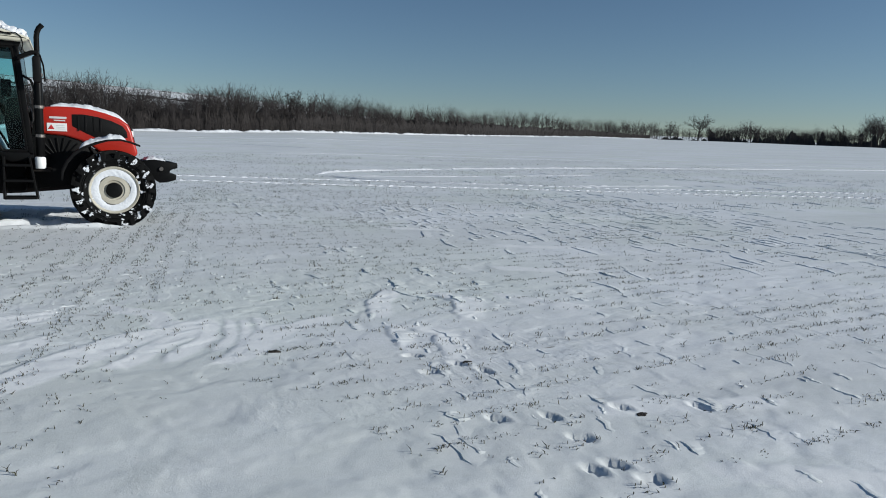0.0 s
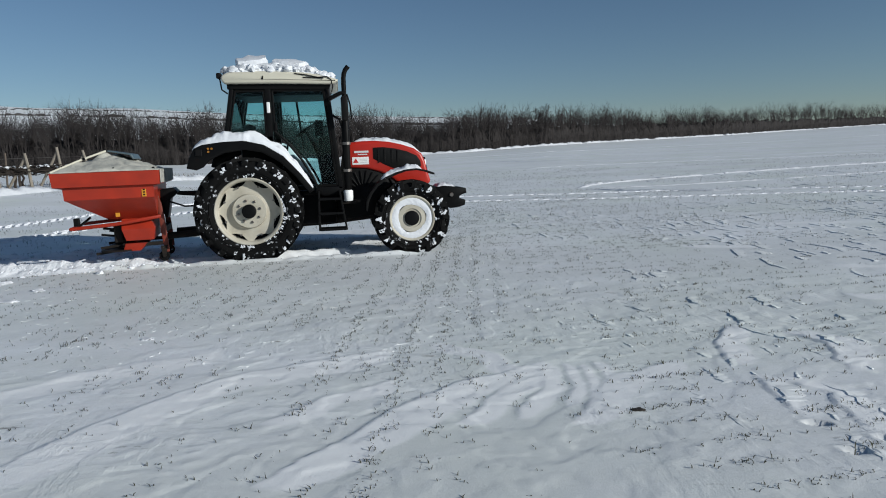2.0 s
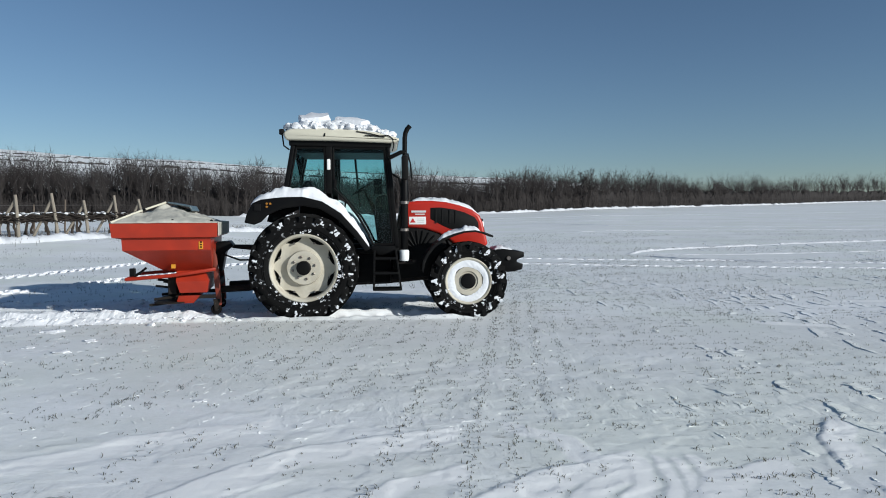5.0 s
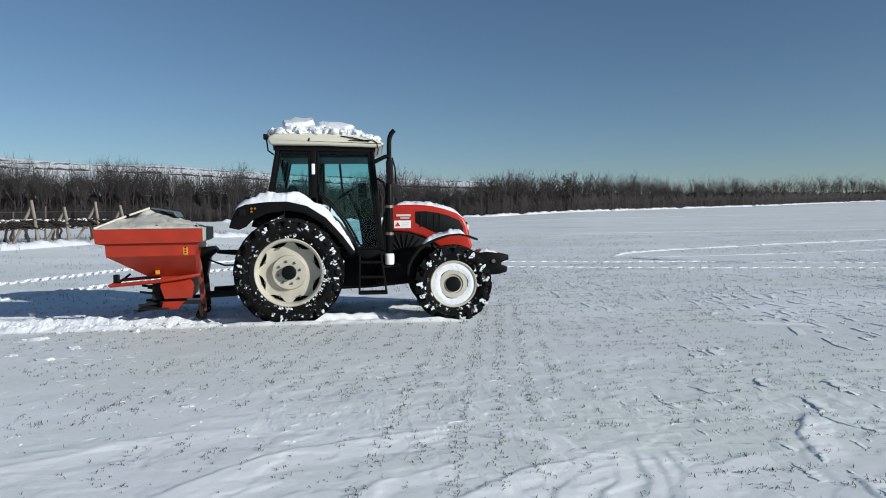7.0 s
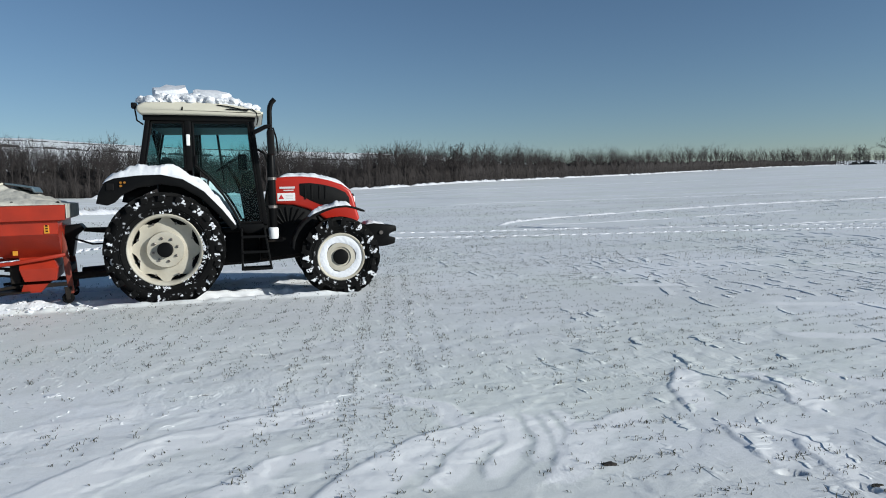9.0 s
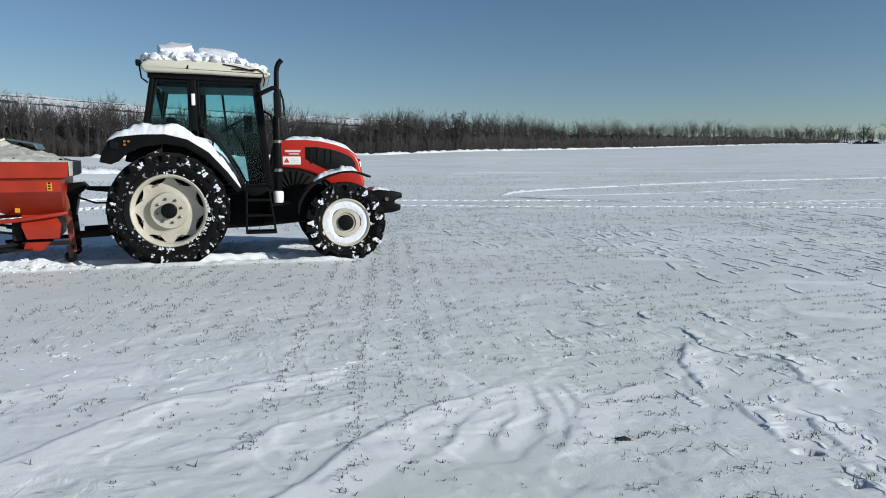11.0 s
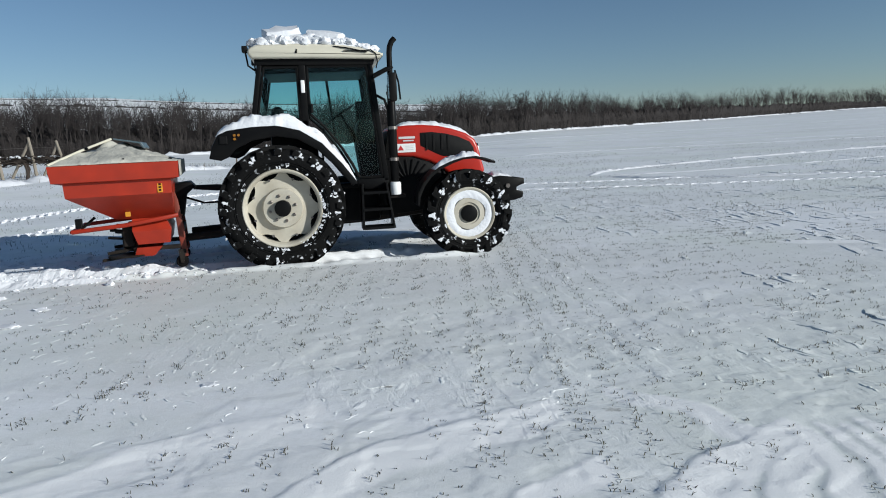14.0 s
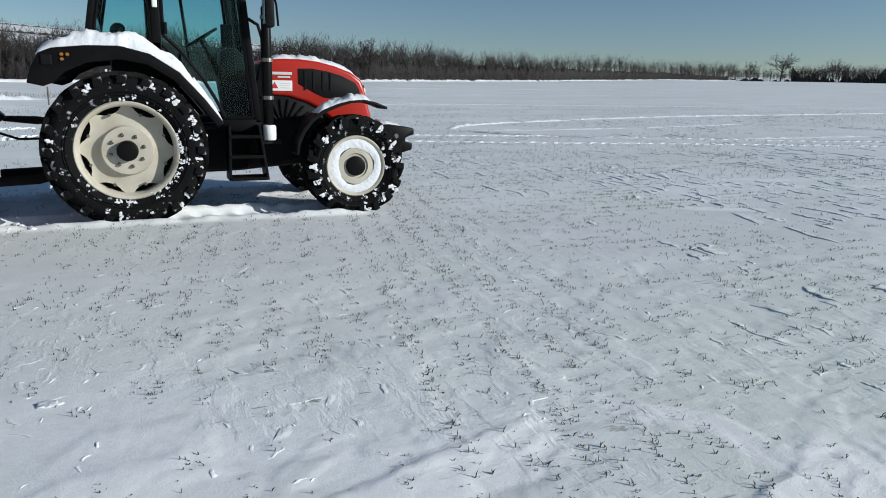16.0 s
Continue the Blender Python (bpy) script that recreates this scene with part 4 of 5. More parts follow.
# front weights: a hooked block of slabs
for k in range(6):
    y = 0.76 + k * 0.1
    bm = prism([(2.88, 1.0), (3.05, 1.02), (3.30, 0.985), (3.40, 0.965), (3.405, 0.885), (3.33, 0.865), (3.285, 0.84), (3.285, 0.80), (3.385, 0.775), (3.375, 0.69), (3.25, 0.655), (3.12, 0.645), (3.05, 0.70), (2.88, 0.72)], y, y + 0.09, 0.012)
    part("front_weight", bm, BLACK, tractor, "", 40)
part("weight_boss", lathe([(0, -0.02), (0.03, -0.02), (0.035, 0), (0.035, 0.05)], 20, None, (3.15, 0.75, 0.87), False), STEEL, tractor, "", 40)

# cab: posts, sills, roof, glazing
SIDE = 0.33
CAB = [(-0.16, 2.62), (-0.30, 1.86), (0.36, 2.62), (0.36, 1.80), (1.23, 2.62), (1.37, 1.06)]
for name, (x0, z0), (x1, z1), r in (("rear_post", CAB[0], CAB[1], 0.032), ("middle_post", CAB[2], CAB[3], 0.045), ("front_post", CAB[4], CAB[5], 0.034)):
    both(name, prism([(x0 - r, z0), (x0 + r, z0), (x1 + r, z1), (x1 - r, z1)], SIDE, SIDE + 0.07, 0.01), BLACK, smooth=40)
both("roof_rail", prism([(-0.22, 2.60), (-0.22, 2.68), (1.30, 2.65), (1.28, 2.57)], SIDE - 0.01, SIDE + 0.08, 0.01), BLACK, smooth=40)
for x in (-0.19, 1.21):
    part("cross_rail", box(x, x + 0.07, SIDE + 0.07, 2 * MID - SIDE - 0.07, 2.58, 2.66, 0.01), BLACK, tractor)
both("window_sill_rail", prism([(-0.33, 1.84), (-0.32, 1.90), (0.40, 1.90), (0.40, 1.80)], SIDE, SIDE + 0.07, 0.01), BLACK, smooth=40)
# door: glass in a dark frame that follows the wing
DOOR = [(0.425, 2.57), (1.185, 2.56), (1.315, 1.12), (1.01, 1.12), (0.93, 1.30), (0.80, 1.53), (0.60, 1.80), (0.425, 1.97)]
both("door_glass", prism(DOOR, SIDE + 0.025, SIDE + 0.031), GLASS, label="green-tinted door glass")
bm = bmesh.new()
for p, q in zip(DOOR, DOOR[1:] + DOOR[:1]):
    tube([(p[0], SIDE + 0.02, p[1]), (q[0], SIDE + 0.02, q[1])], 0.02, 6, bm)
both("door_frame", bm, BLACK, smooth=50)
REAR = [(-0.115, 2.57), (0.30, 2.57), (0.30, 1.91), (-0.245, 1.91)]
both("side_window", prism(REAR, SIDE + 0.025, SIDE + 0.031), GLASS, label="green-tinted side window")
bm = bmesh.new()
for p, q in zip(REAR, REAR[1:] + REAR[:1]):
    tube([(p[0], SIDE + 0.02, p[1]), (q[0], SIDE + 0.02, q[1])], 0.018, 6, bm)
both("window_frame", bm, BLACK, smooth=50)
bm = bmesh.new()
for y in (SIDE + 0.08, 2 * MID - SIDE - 0.08):
    bm.verts.new((1.26, y, 2.56)), bm.verts.new((1.39, y, 1.10)), bm.verts.new((1.396, y, 1.10)), bm.verts.new((1.266, y, 2.56))
bm.verts.ensure_lookup_table()
v = bm.verts
for q in ((0, 1, 5, 4), (2, 3, 7, 6), (1, 2, 6, 5), (3, 0, 4, 7), (0, 3, 2, 1), (4, 5, 6, 7)):
    bm.faces.new([v[i] for i in q])
part("windscreen", bm, GLASS, tractor, "green-tinted windscreen")
part("rear_window", box(-0.26, -0.254, SIDE + 0.08, 2 * MID - SIDE - 0.08, 1.9, 2.56, 0, None, Matrix.Translation((0.05, 0, 0))), GLASS, tractor, "green-tinted rear window")
part("far_window_bar", tube([(0.69, 2 * MID - SIDE - 0.03, 2.58), (0.77, 2 * MID - SIDE - 0.03, 1.70)], 0.02, 6), BLACK, tractor)
part("door_handle", box(0.44, 0.47, SIDE - 0.03, SIDE + 0.01, 1.98, 2.10, 0.008), PLASTIC, tractor)
both("post_lamp", box(0.335, 0.385, SIDE - 0.025, SIDE, 2.24, 2.40, 0.01), WHITE, label="white marker lamp")
part("front_wall", prism([(1.33, 0.95), (1.36, 1.30), (1.44, 1.72), (1.50, 1.72), (1.48, 0.95)], 0.55, 1.57, 0.01), BLACK, tractor)
both("door_sill", prism([(0.98, 1.02), (0.98, 1.10), (1.40, 1.10), (1.40, 0.96), (1.10, 0.96)], SIDE, SIDE + 0.12, 0.012), BLACK, smooth=40)
part("headliner", box(-0.14, 1.20, SIDE + 0.08, 2 * MID - SIDE - 0.08, 2.50, 2.60, 0.03), PLASTIC, tractor, "dark roof lining")
part("cab_floor", box(0.2, 1.36, SIDE + 0.1, 2 * MID - SIDE - 0.1, 0.98, 1.05, 0.02), BLACK, tractor)
ROOF = [(-0.25, 2.675), (-0.30, 2.74), (-0.28, 2.80), (-0.18, 2.84), (0.3, 2.85), (0.9, 2.82), (1.2, 2.77), (1.41, 2.705), (1.405, 2.67), (1.34, 2.635), (0.5, 2.665)]
roof = part("cab_roof", prism(ROOF, 0.24, 2 * MID - 0.24, 0.035, seg=3), CREAM, tractor, "cream cab roof", 40)
part("roof_mark", prism([(0.29, 2.725), (0.32, 2.725), (0.325, 2.775), (0.31, 2.775)], 0.234, 0.242), BLACK, roof)
both("work_lamp", box(-0.36, -0.29, 0.30, 0.42, 2.76, 2.84, 0.012), PLASTIC, label="black work lamp", smooth=40)
both("lamp_bracket", tube([(-0.32, 0.36, 2.77), (-0.30, 0.36, 2.60), (-0.22, 0.36, 2.54)], 0.012, 6), BLACK)
part("cable", tube([(0.78, 0.235, 2.80), (0.95, 0.225, 2.775), (1.12, 0.22, 2.735), (1.25, 0.225, 2.745), (1.31, 0.24, 2.70), (1.33, 0.25, 2.60), (1.31, 0.28, 2.52)], 0.008, 6), PLASTIC, roof, "loose black cable")
part("cable", tube([(0.90, 0.23, 2.74), (1.05, 0.225, 2.735), (1.2, 0.225, 2.72)], 0.007, 6), PLASTIC, roof, "loose black cable")

# inside the cab
seat = part("seat", box(0.0, 0.46, 0.80, 1.32, 1.42, 1.56, 0.05), SEATM, tractor, "dark fabric seat", 40)
part("backrest", prism([(-0.06, 1.5), (0.08, 1.5), (0.06, 2.10), (-0.04, 2.12), (-0.10, 2.05)], 0.84, 1.28, 0.04), SEATM, seat, "", 40)
part("seat_base", box(0.05, 0.40, 0.9, 1.22, 1.04, 1.43, 0.03), PLASTIC, seat)
part("dashboard", prism([(1.08, 1.05), (1.02, 1.55), (1.06, 1.86), (1.20, 1.90), (1.36, 1.75), (1.36, 1.05)], 0.80, 1.32, 0.03), PLASTIC, tractor, "", 40)
bm = bmesh.new()
tilt = Matrix.Translation((0.86, MID, 2.0)) @ Matrix.Rotation(radians(-32), 4, "Y")
ring = [tilt @ Vector((0.2 * math.cos(a), 0.2 * math.sin(a), 0)) for a in [2 * math.pi * k / 28 for k in range(29)]]
tube(ring, 0.017, 8, bm)
for a in (0.5, 2.6, 4.7):
    tube([tilt @ Vector((0, 0, -0.02)), tilt @ Vector((0.2 * math.cos(a), 0.2 * math.sin(a), 0))], 0.013, 6, bm)
part("steering_wheel", bm, PLASTIC, tractor, "black steering wheel", 50)
part("steering_column", tube([tilt @ Vector((0, 0, 0)), (1.0, MID, 1.7), (1.15, MID, 1.3)], 0.035, 8), PLASTIC, tractor, "", 40)
part("lever", tube([(0.55, 0.62, 1.1), (0.56, 0.60, 1.6), (0.60, 0.60, 1.82)], 0.014, 6), PLASTIC, tractor)
part("lever", tube([(1.02, 0.50, 1.85), (1.12, 0.50, 2.02), (1.26, 0.48, 2.02)], 0.012, 6), PLASTIC, tractor)
part("console", box(-0.1, 0.5, 0.44, 0.62, 1.3, 1.78, 0.04), PLASTIC, tractor, "", 40)
part("console", box(-0.1, 0.5, 1.50, 1.68, 1.3, 1.78, 0.04), PLASTIC, tractor, "", 40)
part("side_display", box(1.02, 1.15, 0.47, 0.50, 1.88, 2.12, 0.015), PLASTIC, tractor)

# rear wings with their lamp clusters
WING = [(-0.84, 1.46), (-0.80, 1.60), (-0.72, 1.745), (-0.60, 1.795), (-0.3, 1.83), (0.0, 1.835), (0.28, 1.765), (0.55, 1.59), (0.78, 1.33), (0.97, 1.07),
        (0.90, 1.03), (0.72, 1.27), (0.50, 1.50), (0.25, 1.655), (0.0, 1.70), (-0.30, 1.66), (-0.50, 1.57), (-0.60, 1.47), (-0.70, 1.43)]
bm = prism(WING, 0.06, 0.10, 0.012)
bm = prism([(x, z) for x, z in WING[1:10]] + [(0.95, 1.05), (0.76, 1.30), (0.53, 1.565), (0.27, 1.74), (0.0, 1.81), (-0.3, 1.805), (-0.6, 1.77), (-0.7, 1.72), (-0.77, 1.60)], 0.09, 0.56, 0, bm)
wing = both("rear_wing", bm, BLACK, label="black rear mudguard", smooth=40)
for x, z in ((-0.515, 1.735), (-0.465, 1.735), (-0.515, 1.69)):
    part("lamp", lathe([(0, -0.012), (0.014, -0.012), (0.018, 0.0), (0.018, 0.02)], 14, None, (x, 0.055, z), False), AMBER, wing, "round amber lamp", 40)
part("lamp_housing", box(-0.70, -0.60, 0.045, 0.062, 1.63, 1.73, 0.01), PLASTIC, wing)

# front mudguards
FW = [(1.72, 0.74), (1.74, 0.87), (1.80, 1.0), (1.90, 1.12), (2.03, 1.215), (2.20, 1.285), (2.36, 1.325), (2.52, 1.335), (2.66, 1.305), (2.79, 1.255)]
bm = prism(FW + [(x + (0.03 if x < 2.3 else 0.0), z - 0.03) for x, z in FW[::-1]], 0.02, 0.40, 0.006)
fw = both("front_wing", bm, PLASTIC, label="black front mudguard", smooth=40)
both("wing_bracket", tube([(2.1, 0.36, 1.22), (2.25, 0.5, 0.9), (2.35, 0.55, 0.65)], 0.02, 6), BLACK)

# steps
for x0, x1 in ((1.03, 1.015), (1.345, 1.425)):
    part("step_rail", prism([(x0 - 0.014, 1.04), (x0 + 0.014, 1.04), (x1 + 0.014, 0.44), (x1 - 0.014, 0.44)], 0.14, 0.44, 0.004), BLACK, tractor)
for z, xr in ((0.92, 1.36), (0.70, 1.39), (0.455, 1.42)):
    part("step", box(1.02, xr, 0.13, 0.44, z - 0.018, z + 0.018, 0.006), BLACK, tractor)

# exhaust stack, air bottle, mirror
bm = tube([(1.475, 0.34, 1.02), (1.48, 0.34, 1.08)], 0.035, 14)
part("exhaust_stub", bm, STEEL, tractor, "", 40)
part("exhaust_silencer", tube([(1.48, 0.34, 1.03), (1.48, 0.34, 1.06), (1.49, 0.34, 2.30), (1.49, 0.34, 2.33)], [0.035, 0.056, 0.052, 0.036], 18), BLACK, tractor, "black exhaust stack", 40)
part("exhaust_pipe", tube([(1.49, 0.34, 2.30), (1.495, 0.34, 2.72), (1.505, 0.34, 2.79), (1.53, 0.34, 2.85), (1.575, 0.34, 2.90)], 0.036, 16), BLACK, tractor, "black bent exhaust pipe", 40)
for z in (1.34, 1.75, 2.2):
    ob = part("exhaust_clamp", lathe([(0.058, -0.02), (0.066, -0.02), (0.066, 0.02), (0.058, 0.02)], 18, None, (0, 0, 0)), STEEL, tractor)
    ob.matrix_local = pose(1.483 + (z - 1.3) * 0.01, 0.34, z, 90, 0, 0)
part("stay", tube([(1.34, 0.36, 1.34), (1.48, 0.34, 1.34)], 0.012, 6), BLACK, tractor)
part("stay", tube([(1.30, 0.36, 2.18), (1.40, 0.34, 2.12), (1.44, 0.34, 1.98), (1.44, 0.34, 1.40)], 0.018, 8), BLACK, tractor, "", 40)
bm = lathe([(0, 0.0), (0.066, 0.0), (0.072, 0.01), (0.072, 0.15), (0.06, 0.165), (0, 0.165)], 24, closed=False)
bm.transform(pose(1.475, 0.26, 0.875, 90, 0, 0))
part("filter_bottle", bm, WHITE, tractor, "white filter bottle", 40)
part("bottle_bracket", box(1.38, 1.60, 0.24, 0.74, 0.83, 0.87, 0.01), BROWN, tractor)
part("mirror_arm", prism([(1.25, 2.44), (1.26, 2.38), (1.44, 2.47), (1.52, 2.50), (1.52, 2.53), (1.42, 2.52)], 0.18, 0.34, 0.01), BLACK, tractor, "", 40)
mir = part("mirror", box(1.44, 1.54, 0.05, 0.21, 2.08, 2.44, 0.025, None), PLASTIC, tractor, "black wing mirror", 40)
part("mirror_glass", box(1.434, 1.441, 0.07, 0.19, 2.11, 2.41, 0.003), MIRROR, mir)
part("mirror_rod", tube([(1.53, 0.12, 2.47), (1.57, 0.12, 2.32), (1.585, 0.12, 2.10)], 0.012, 6), BLACK, mir)

# three-point linkage
both("lower_link", tube([(-0.4, 0.72, 0.60), (-0.9, 0.68, 0.46), (-1.36, 0.64, 0.44)], [0.06, 0.055, 0.05], 8), BROWN, smooth=40)
part("top_link", tube([(-0.5, MID, 1.02), (-0.75, MID, 1.05), (-0.9, MID, 1.06), (-1.22, MID, 1.08)], [0.03, 0.03, 0.045, 0.03], 8), BROWN, tractor, "", 40)
part("hydraulic_hose", tube([(-0.55, 0.9, 1.0), (-0.8, 0.8, 0.88), (-1.05, 0.75, 0.88), (-1.3, 0.7, 0.98)], 0.014, 6), PLASTIC, tractor)
part("drawbar", box(-0.85, -0.3, 0.98, 1.14, 0.42, 0.50, 0.01), BROWN, tractor)

# ---- snow lying on the tractor ----
g = random.Random(11)


def snow_cap(name, path, y0, y1, label, thick, seed, n_across=15, pitch=0.02):
    """A soft layer of snow over a profile of (x, z) points, thick on top and thin at its ends."""
    pts = [Vector((x, 0, z)) for x, z in path]
    line = []
    for a, b in zip(pts, pts[1:]):
        n = max(1, int((b - a).length / pitch))
        line += [a.lerp(b, k / n) for k in range(n)]
    line.append(pts[-1])
    n = len(line)
    s = np.arange(n) / (n - 1)
    body = np.minimum(1, np.minimum(s / 0.12, (1 - s) / 0.2))
    body = np.sqrt(np.clip(body, 0, 1))
    across = np.linspace(0, 1, n_across)
    ends = np.clip(1 - np.abs(across * 2 - 1) ** 4, 0, 1)
    nz_ = layered(s[:, None] * 9, across * 3, seed, 4) + 0.35 * (layered(s[:, None] * 42, across * 11, seed + 9, 2) - 0.4)
    t = thick * body[:, None] * ends * (0.25 + 1.5 * nz_)
    X = np.array([p.x for p in line])[:, None] + 0 * across
    Y = y0 + (y1 - y0) * across[None, :] + 0.03 * (layered(s[:, None] * 14, across * 0, seed + 3, 3) - 0.5)
    Z = np.array([p.z for p in line])[:, None] + t
    top = np.stack([X, Y, Z], -1)
    low = np.stack([X, Y, np.array([p.z for p in line])[:, None] - 0.012 + 0 * across], -1)
    V = np.concatenate([top.reshape(-1, 3), low.reshape(-1, 3)])
    m = n * n_across
    ii = np.arange(m).reshape(n, n_across)
    F = [np.stack([ii[:-1, :-1], ii[:-1, 1:], ii[1:, 1:], ii[1:, :-1]], -1).reshape(-1, 4)]
    F.append(F[0][:, ::-1] + m)
    rim_ids = list(ii[0]) + list(ii[1:, -1]) + list(ii[-1, ::-1][1:]) + list(ii[::-1, 0][1:-1])
    rim_ids = np.array(rim_ids)
    nxt = np.roll(rim_ids, -1)
    F.append(np.stack([rim_ids, rim_ids + m, nxt + m, nxt], -1))
    return tagged(arrays(name, V, np.concatenate(F), SNOW, smooth=True), label, "snow")


WTOP = [(-0.74, 1.735), (-0.60, 1.80), (-0.3, 1.835), (0.0, 1.84), (0.28, 1.77), (0.55, 1.60), (0.78, 1.34), (0.95, 1.11)]
snow_cap("wing_snow", WTOP, 0.075, 0.40, "thick snow lying on the tractor's rear mudguard", 0.125, 3)
snow_cap("wing_snow", WTOP, 2 * MID - 0.40, 2 * MID - 0.055, "thick snow lying on the tractor's rear mudguard", 0.125, 4)
snow_cap("bonnet_snow", [(1.62, 1.785), (1.94, 1.785), (2.15, 1.765), (2.36, 1.715), (2.56, 1.645), (2.67, 1.57)], 0.74, 1.38, "thin snow on the red bonnet", 0.06, 5)
snow_cap("wing_snow", [(1.98, 1.185), (2.20, 1.285), (2.36, 1.325), (2.52, 1.335), (2.60, 1.32)], 0.03, 0.38, "snow on the tractor's front mudguard", 0.06, 6)
snow_cap("weight_snow", [(2.92, 1.01), (3.05, 1.02), (3.22, 1.0)], 0.78, 1.34, "snow on the tractor's front weights", 0.04, 8)

heap = bmesh.new()


def slab(bm, at, size, turn, seed):
    q = random.Random(seed)
    b = bmesh.new()
    bmesh.ops.create_cube(b, size=1)
    bmesh.ops.subdivide_edges(b, edges=b.edges, cuts=3, use_grid_fill=True)
    for v in b.verts:
        v.co = Vector((v.co.x * size[0], v.co.y * size[1], v.co.z * size[2])) * (1 - 0.22 * (abs(v.co.x) + abs(v.co.y) + abs(v.co.z) - 0.8)) + Vector([q.uniform(-.014, .014) for _ in range(3)])
    b.transform(pose(*at, *turn))
    return join(bm, b)


slab(heap, (0.13, 0.62, 3.02), (0.46, 0.5, 0.16), (14, -7, 10), 1)
slab(heap, (0.70, 0.66, 2.965), (0.46, 0.55, 0.17), (10, 8, -14), 2)
slab(heap, (0.42, 1.25, 2.98), (0.6, 0.5, 0.16), (3, 3, 20), 3)
for _ in range(460):
    x = g.uniform(-0.27, 1.34)
    y = 0.29 + abs(g.gauss(0, 0.36)) % 1.5
    top = 2.84 - 0.05 * max(0, x - 0.4) - 0.16 * max(0, x - 0.9)
    clump(heap, (x, y, top + g.uniform(0.0, 0.09) * (1.2 - 0.6 * abs(x - 0.4))), g.uniform(0.02, 0.065) * g.choice([0.6, 1.0, 1.0, 1.4]), g, 0.75, 2)
roof_snow = part("roof_snow", heap, SNOW, None, "", 40)
tagged(roof_snow, "broken slabs and lumps of snow on the tractor's cab roof", "snow")
cap = snow_cap("roof_snow_layer", [(-0.27, 2.80), (-0.18, 2.84), (0.3, 2.85), (0.9, 2.82), (1.2, 2.77), (1.38, 2.71)], 0.27, 2 * MID - 0.27, "layer of snow", 0.15, 7, 20)
cap.name = "snow_layer"
for key in ("label", "category"):
    del cap[key]
cap.parent = roof_snow

# ---- fertiliser spreader, hung behind the tractor and swung a little ----
spreader = thing("fertiliser_spreader", (-2.02, 0.79, 0), "orange-red fertiliser spreader with a grey canvas cover, hung behind the tractor", "spreader", "", 8)


def loft(loops, bm=None, cap_ends=True):
    bm = bm or bmesh.new()
    rings = [[bm.verts.new(p) for p in lp] for lp in loops]
    for a, b in zip(rings, rings[1:]):
        n = len(a)
        for k in range(n):
            bm.faces.new((a[k], a[(k + 1) % n], b[(k + 1) % n], b[k]))
    if cap_ends:
        bm.faces.new(rings[0]), bm.faces.new(rings[-1])
    return bm


def rect(x0, x1, y, z):
    return [(x0, -y, z), (x1, -y, z), (x1, y, z), (x0, y, z)]


bm = loft([rect(-0.10, 0.58, 0.46, 0.76), rect(-0.575, 0.60, 0.90, 1.08), rect(-0.58, 0.605, 0.92, 1.24), rect(-0.69, 0.70, 0.99, 1.265), rect(-0.71, 0.71, 1.0, 1.46), rect(-0.66, 0.66, 0.95, 1.46), rect(-0.5, 0.5, 0.8, 1.2)])
sharp_bevel(bm, 0.012, 2, 20)
hopper = part("hopper", bm, ORANGE, spreader, "orange-red sheet-steel hopper", 30)
part("seam", tube([(-0.58, -0.925, 1.243), (0.605, -0.925, 1.243)], 0.008, 6), ORANGE, hopper)
part("label_plate", box(0.44, 0.50, -0.915, -0.90, 1.09, 1.225, 0.003), YELLOW, hopper, "yellow warning label")
for z in (1.12, 1.155, 1.19):
    part("label_print", box(0.458, 0.485, -0.918, -0.912, z - 0.010, z + 0.010), BLACK, hopper)
part("label_plate", box(0.02, 0.08, -0.615, -0.60, 0.80, 0.86, 0.003), YELLOW, hopper, "yellow warning label")
# canvas: a tent over the rim with creases
nxv, nyv = 56, 64
U, W = np.meshgrid(np.linspace(-0.70, 0.70, nxv), np.linspace(-0.99, 0.99, nyv))
du = np.where(U < -0.06, (U + 0.70) / 0.64, ((0.70 - U) / 0.76) ** 1.25)
dv = np.clip((0.99 - np.abs(W)) / 0.72, 0, 1)
tent = np.minimum(du, dv) ** 0.9
Z = 1.468 + 0.29 * tent - 0.04 * np.clip(U, 0, 1) * tent + 0.065 * (layered(U * 4 + W * 2, W * 3 - U, 71, 4) - 0.45) * (tent > 0.02)
crease = np.abs(layered(U * 2.4 + 0.8 * W, W * 1.7 - U, 73, 3) - 0.46)
Z = Z - 0.05 * np.clip(0.09 - crease, 0, 1) / 0.09 * tent ** 0.5 + 0.010 * np.sin(14 * (U + 0.6 * W)) * tent * (1 - tent)
ii = np.arange(U.size).reshape(U.shape)
F = np.stack([ii[:-1, :-1], ii[:-1, 1:], ii[1:, 1:], ii[1:, :-1]], -1).reshape(-1, 4)
cover = arrays("cover", np.stack([U, W, Z], -1).reshape(-1, 3), F, CANVAS, spreader, smooth=True)
sol = cover.modifiers.new("thickness", "SOLIDIFY")
sol.thickness = 0.006
cover["label"] = "creased pale grey canvas cover"
bm = tube([(-0.70, -0.98, 1.475), (-0.40, -0.64, 1.625), (-0.08, -0.30, 1.765)], 0.015, 6)
part("cover_seam", bm, CREAM, cover, "pale hem strip")
for x, y, z in ((-0.33, -0.60, 1.655), (0.1, -0.93, 1.50), (0.62, -0.9, 1.49)):
    part("eyelet", lathe([(0, -0.012), (0.018, -0.012), (0.022, 0.012)], 10, None, (x, y, z), False), BLACK, cover)
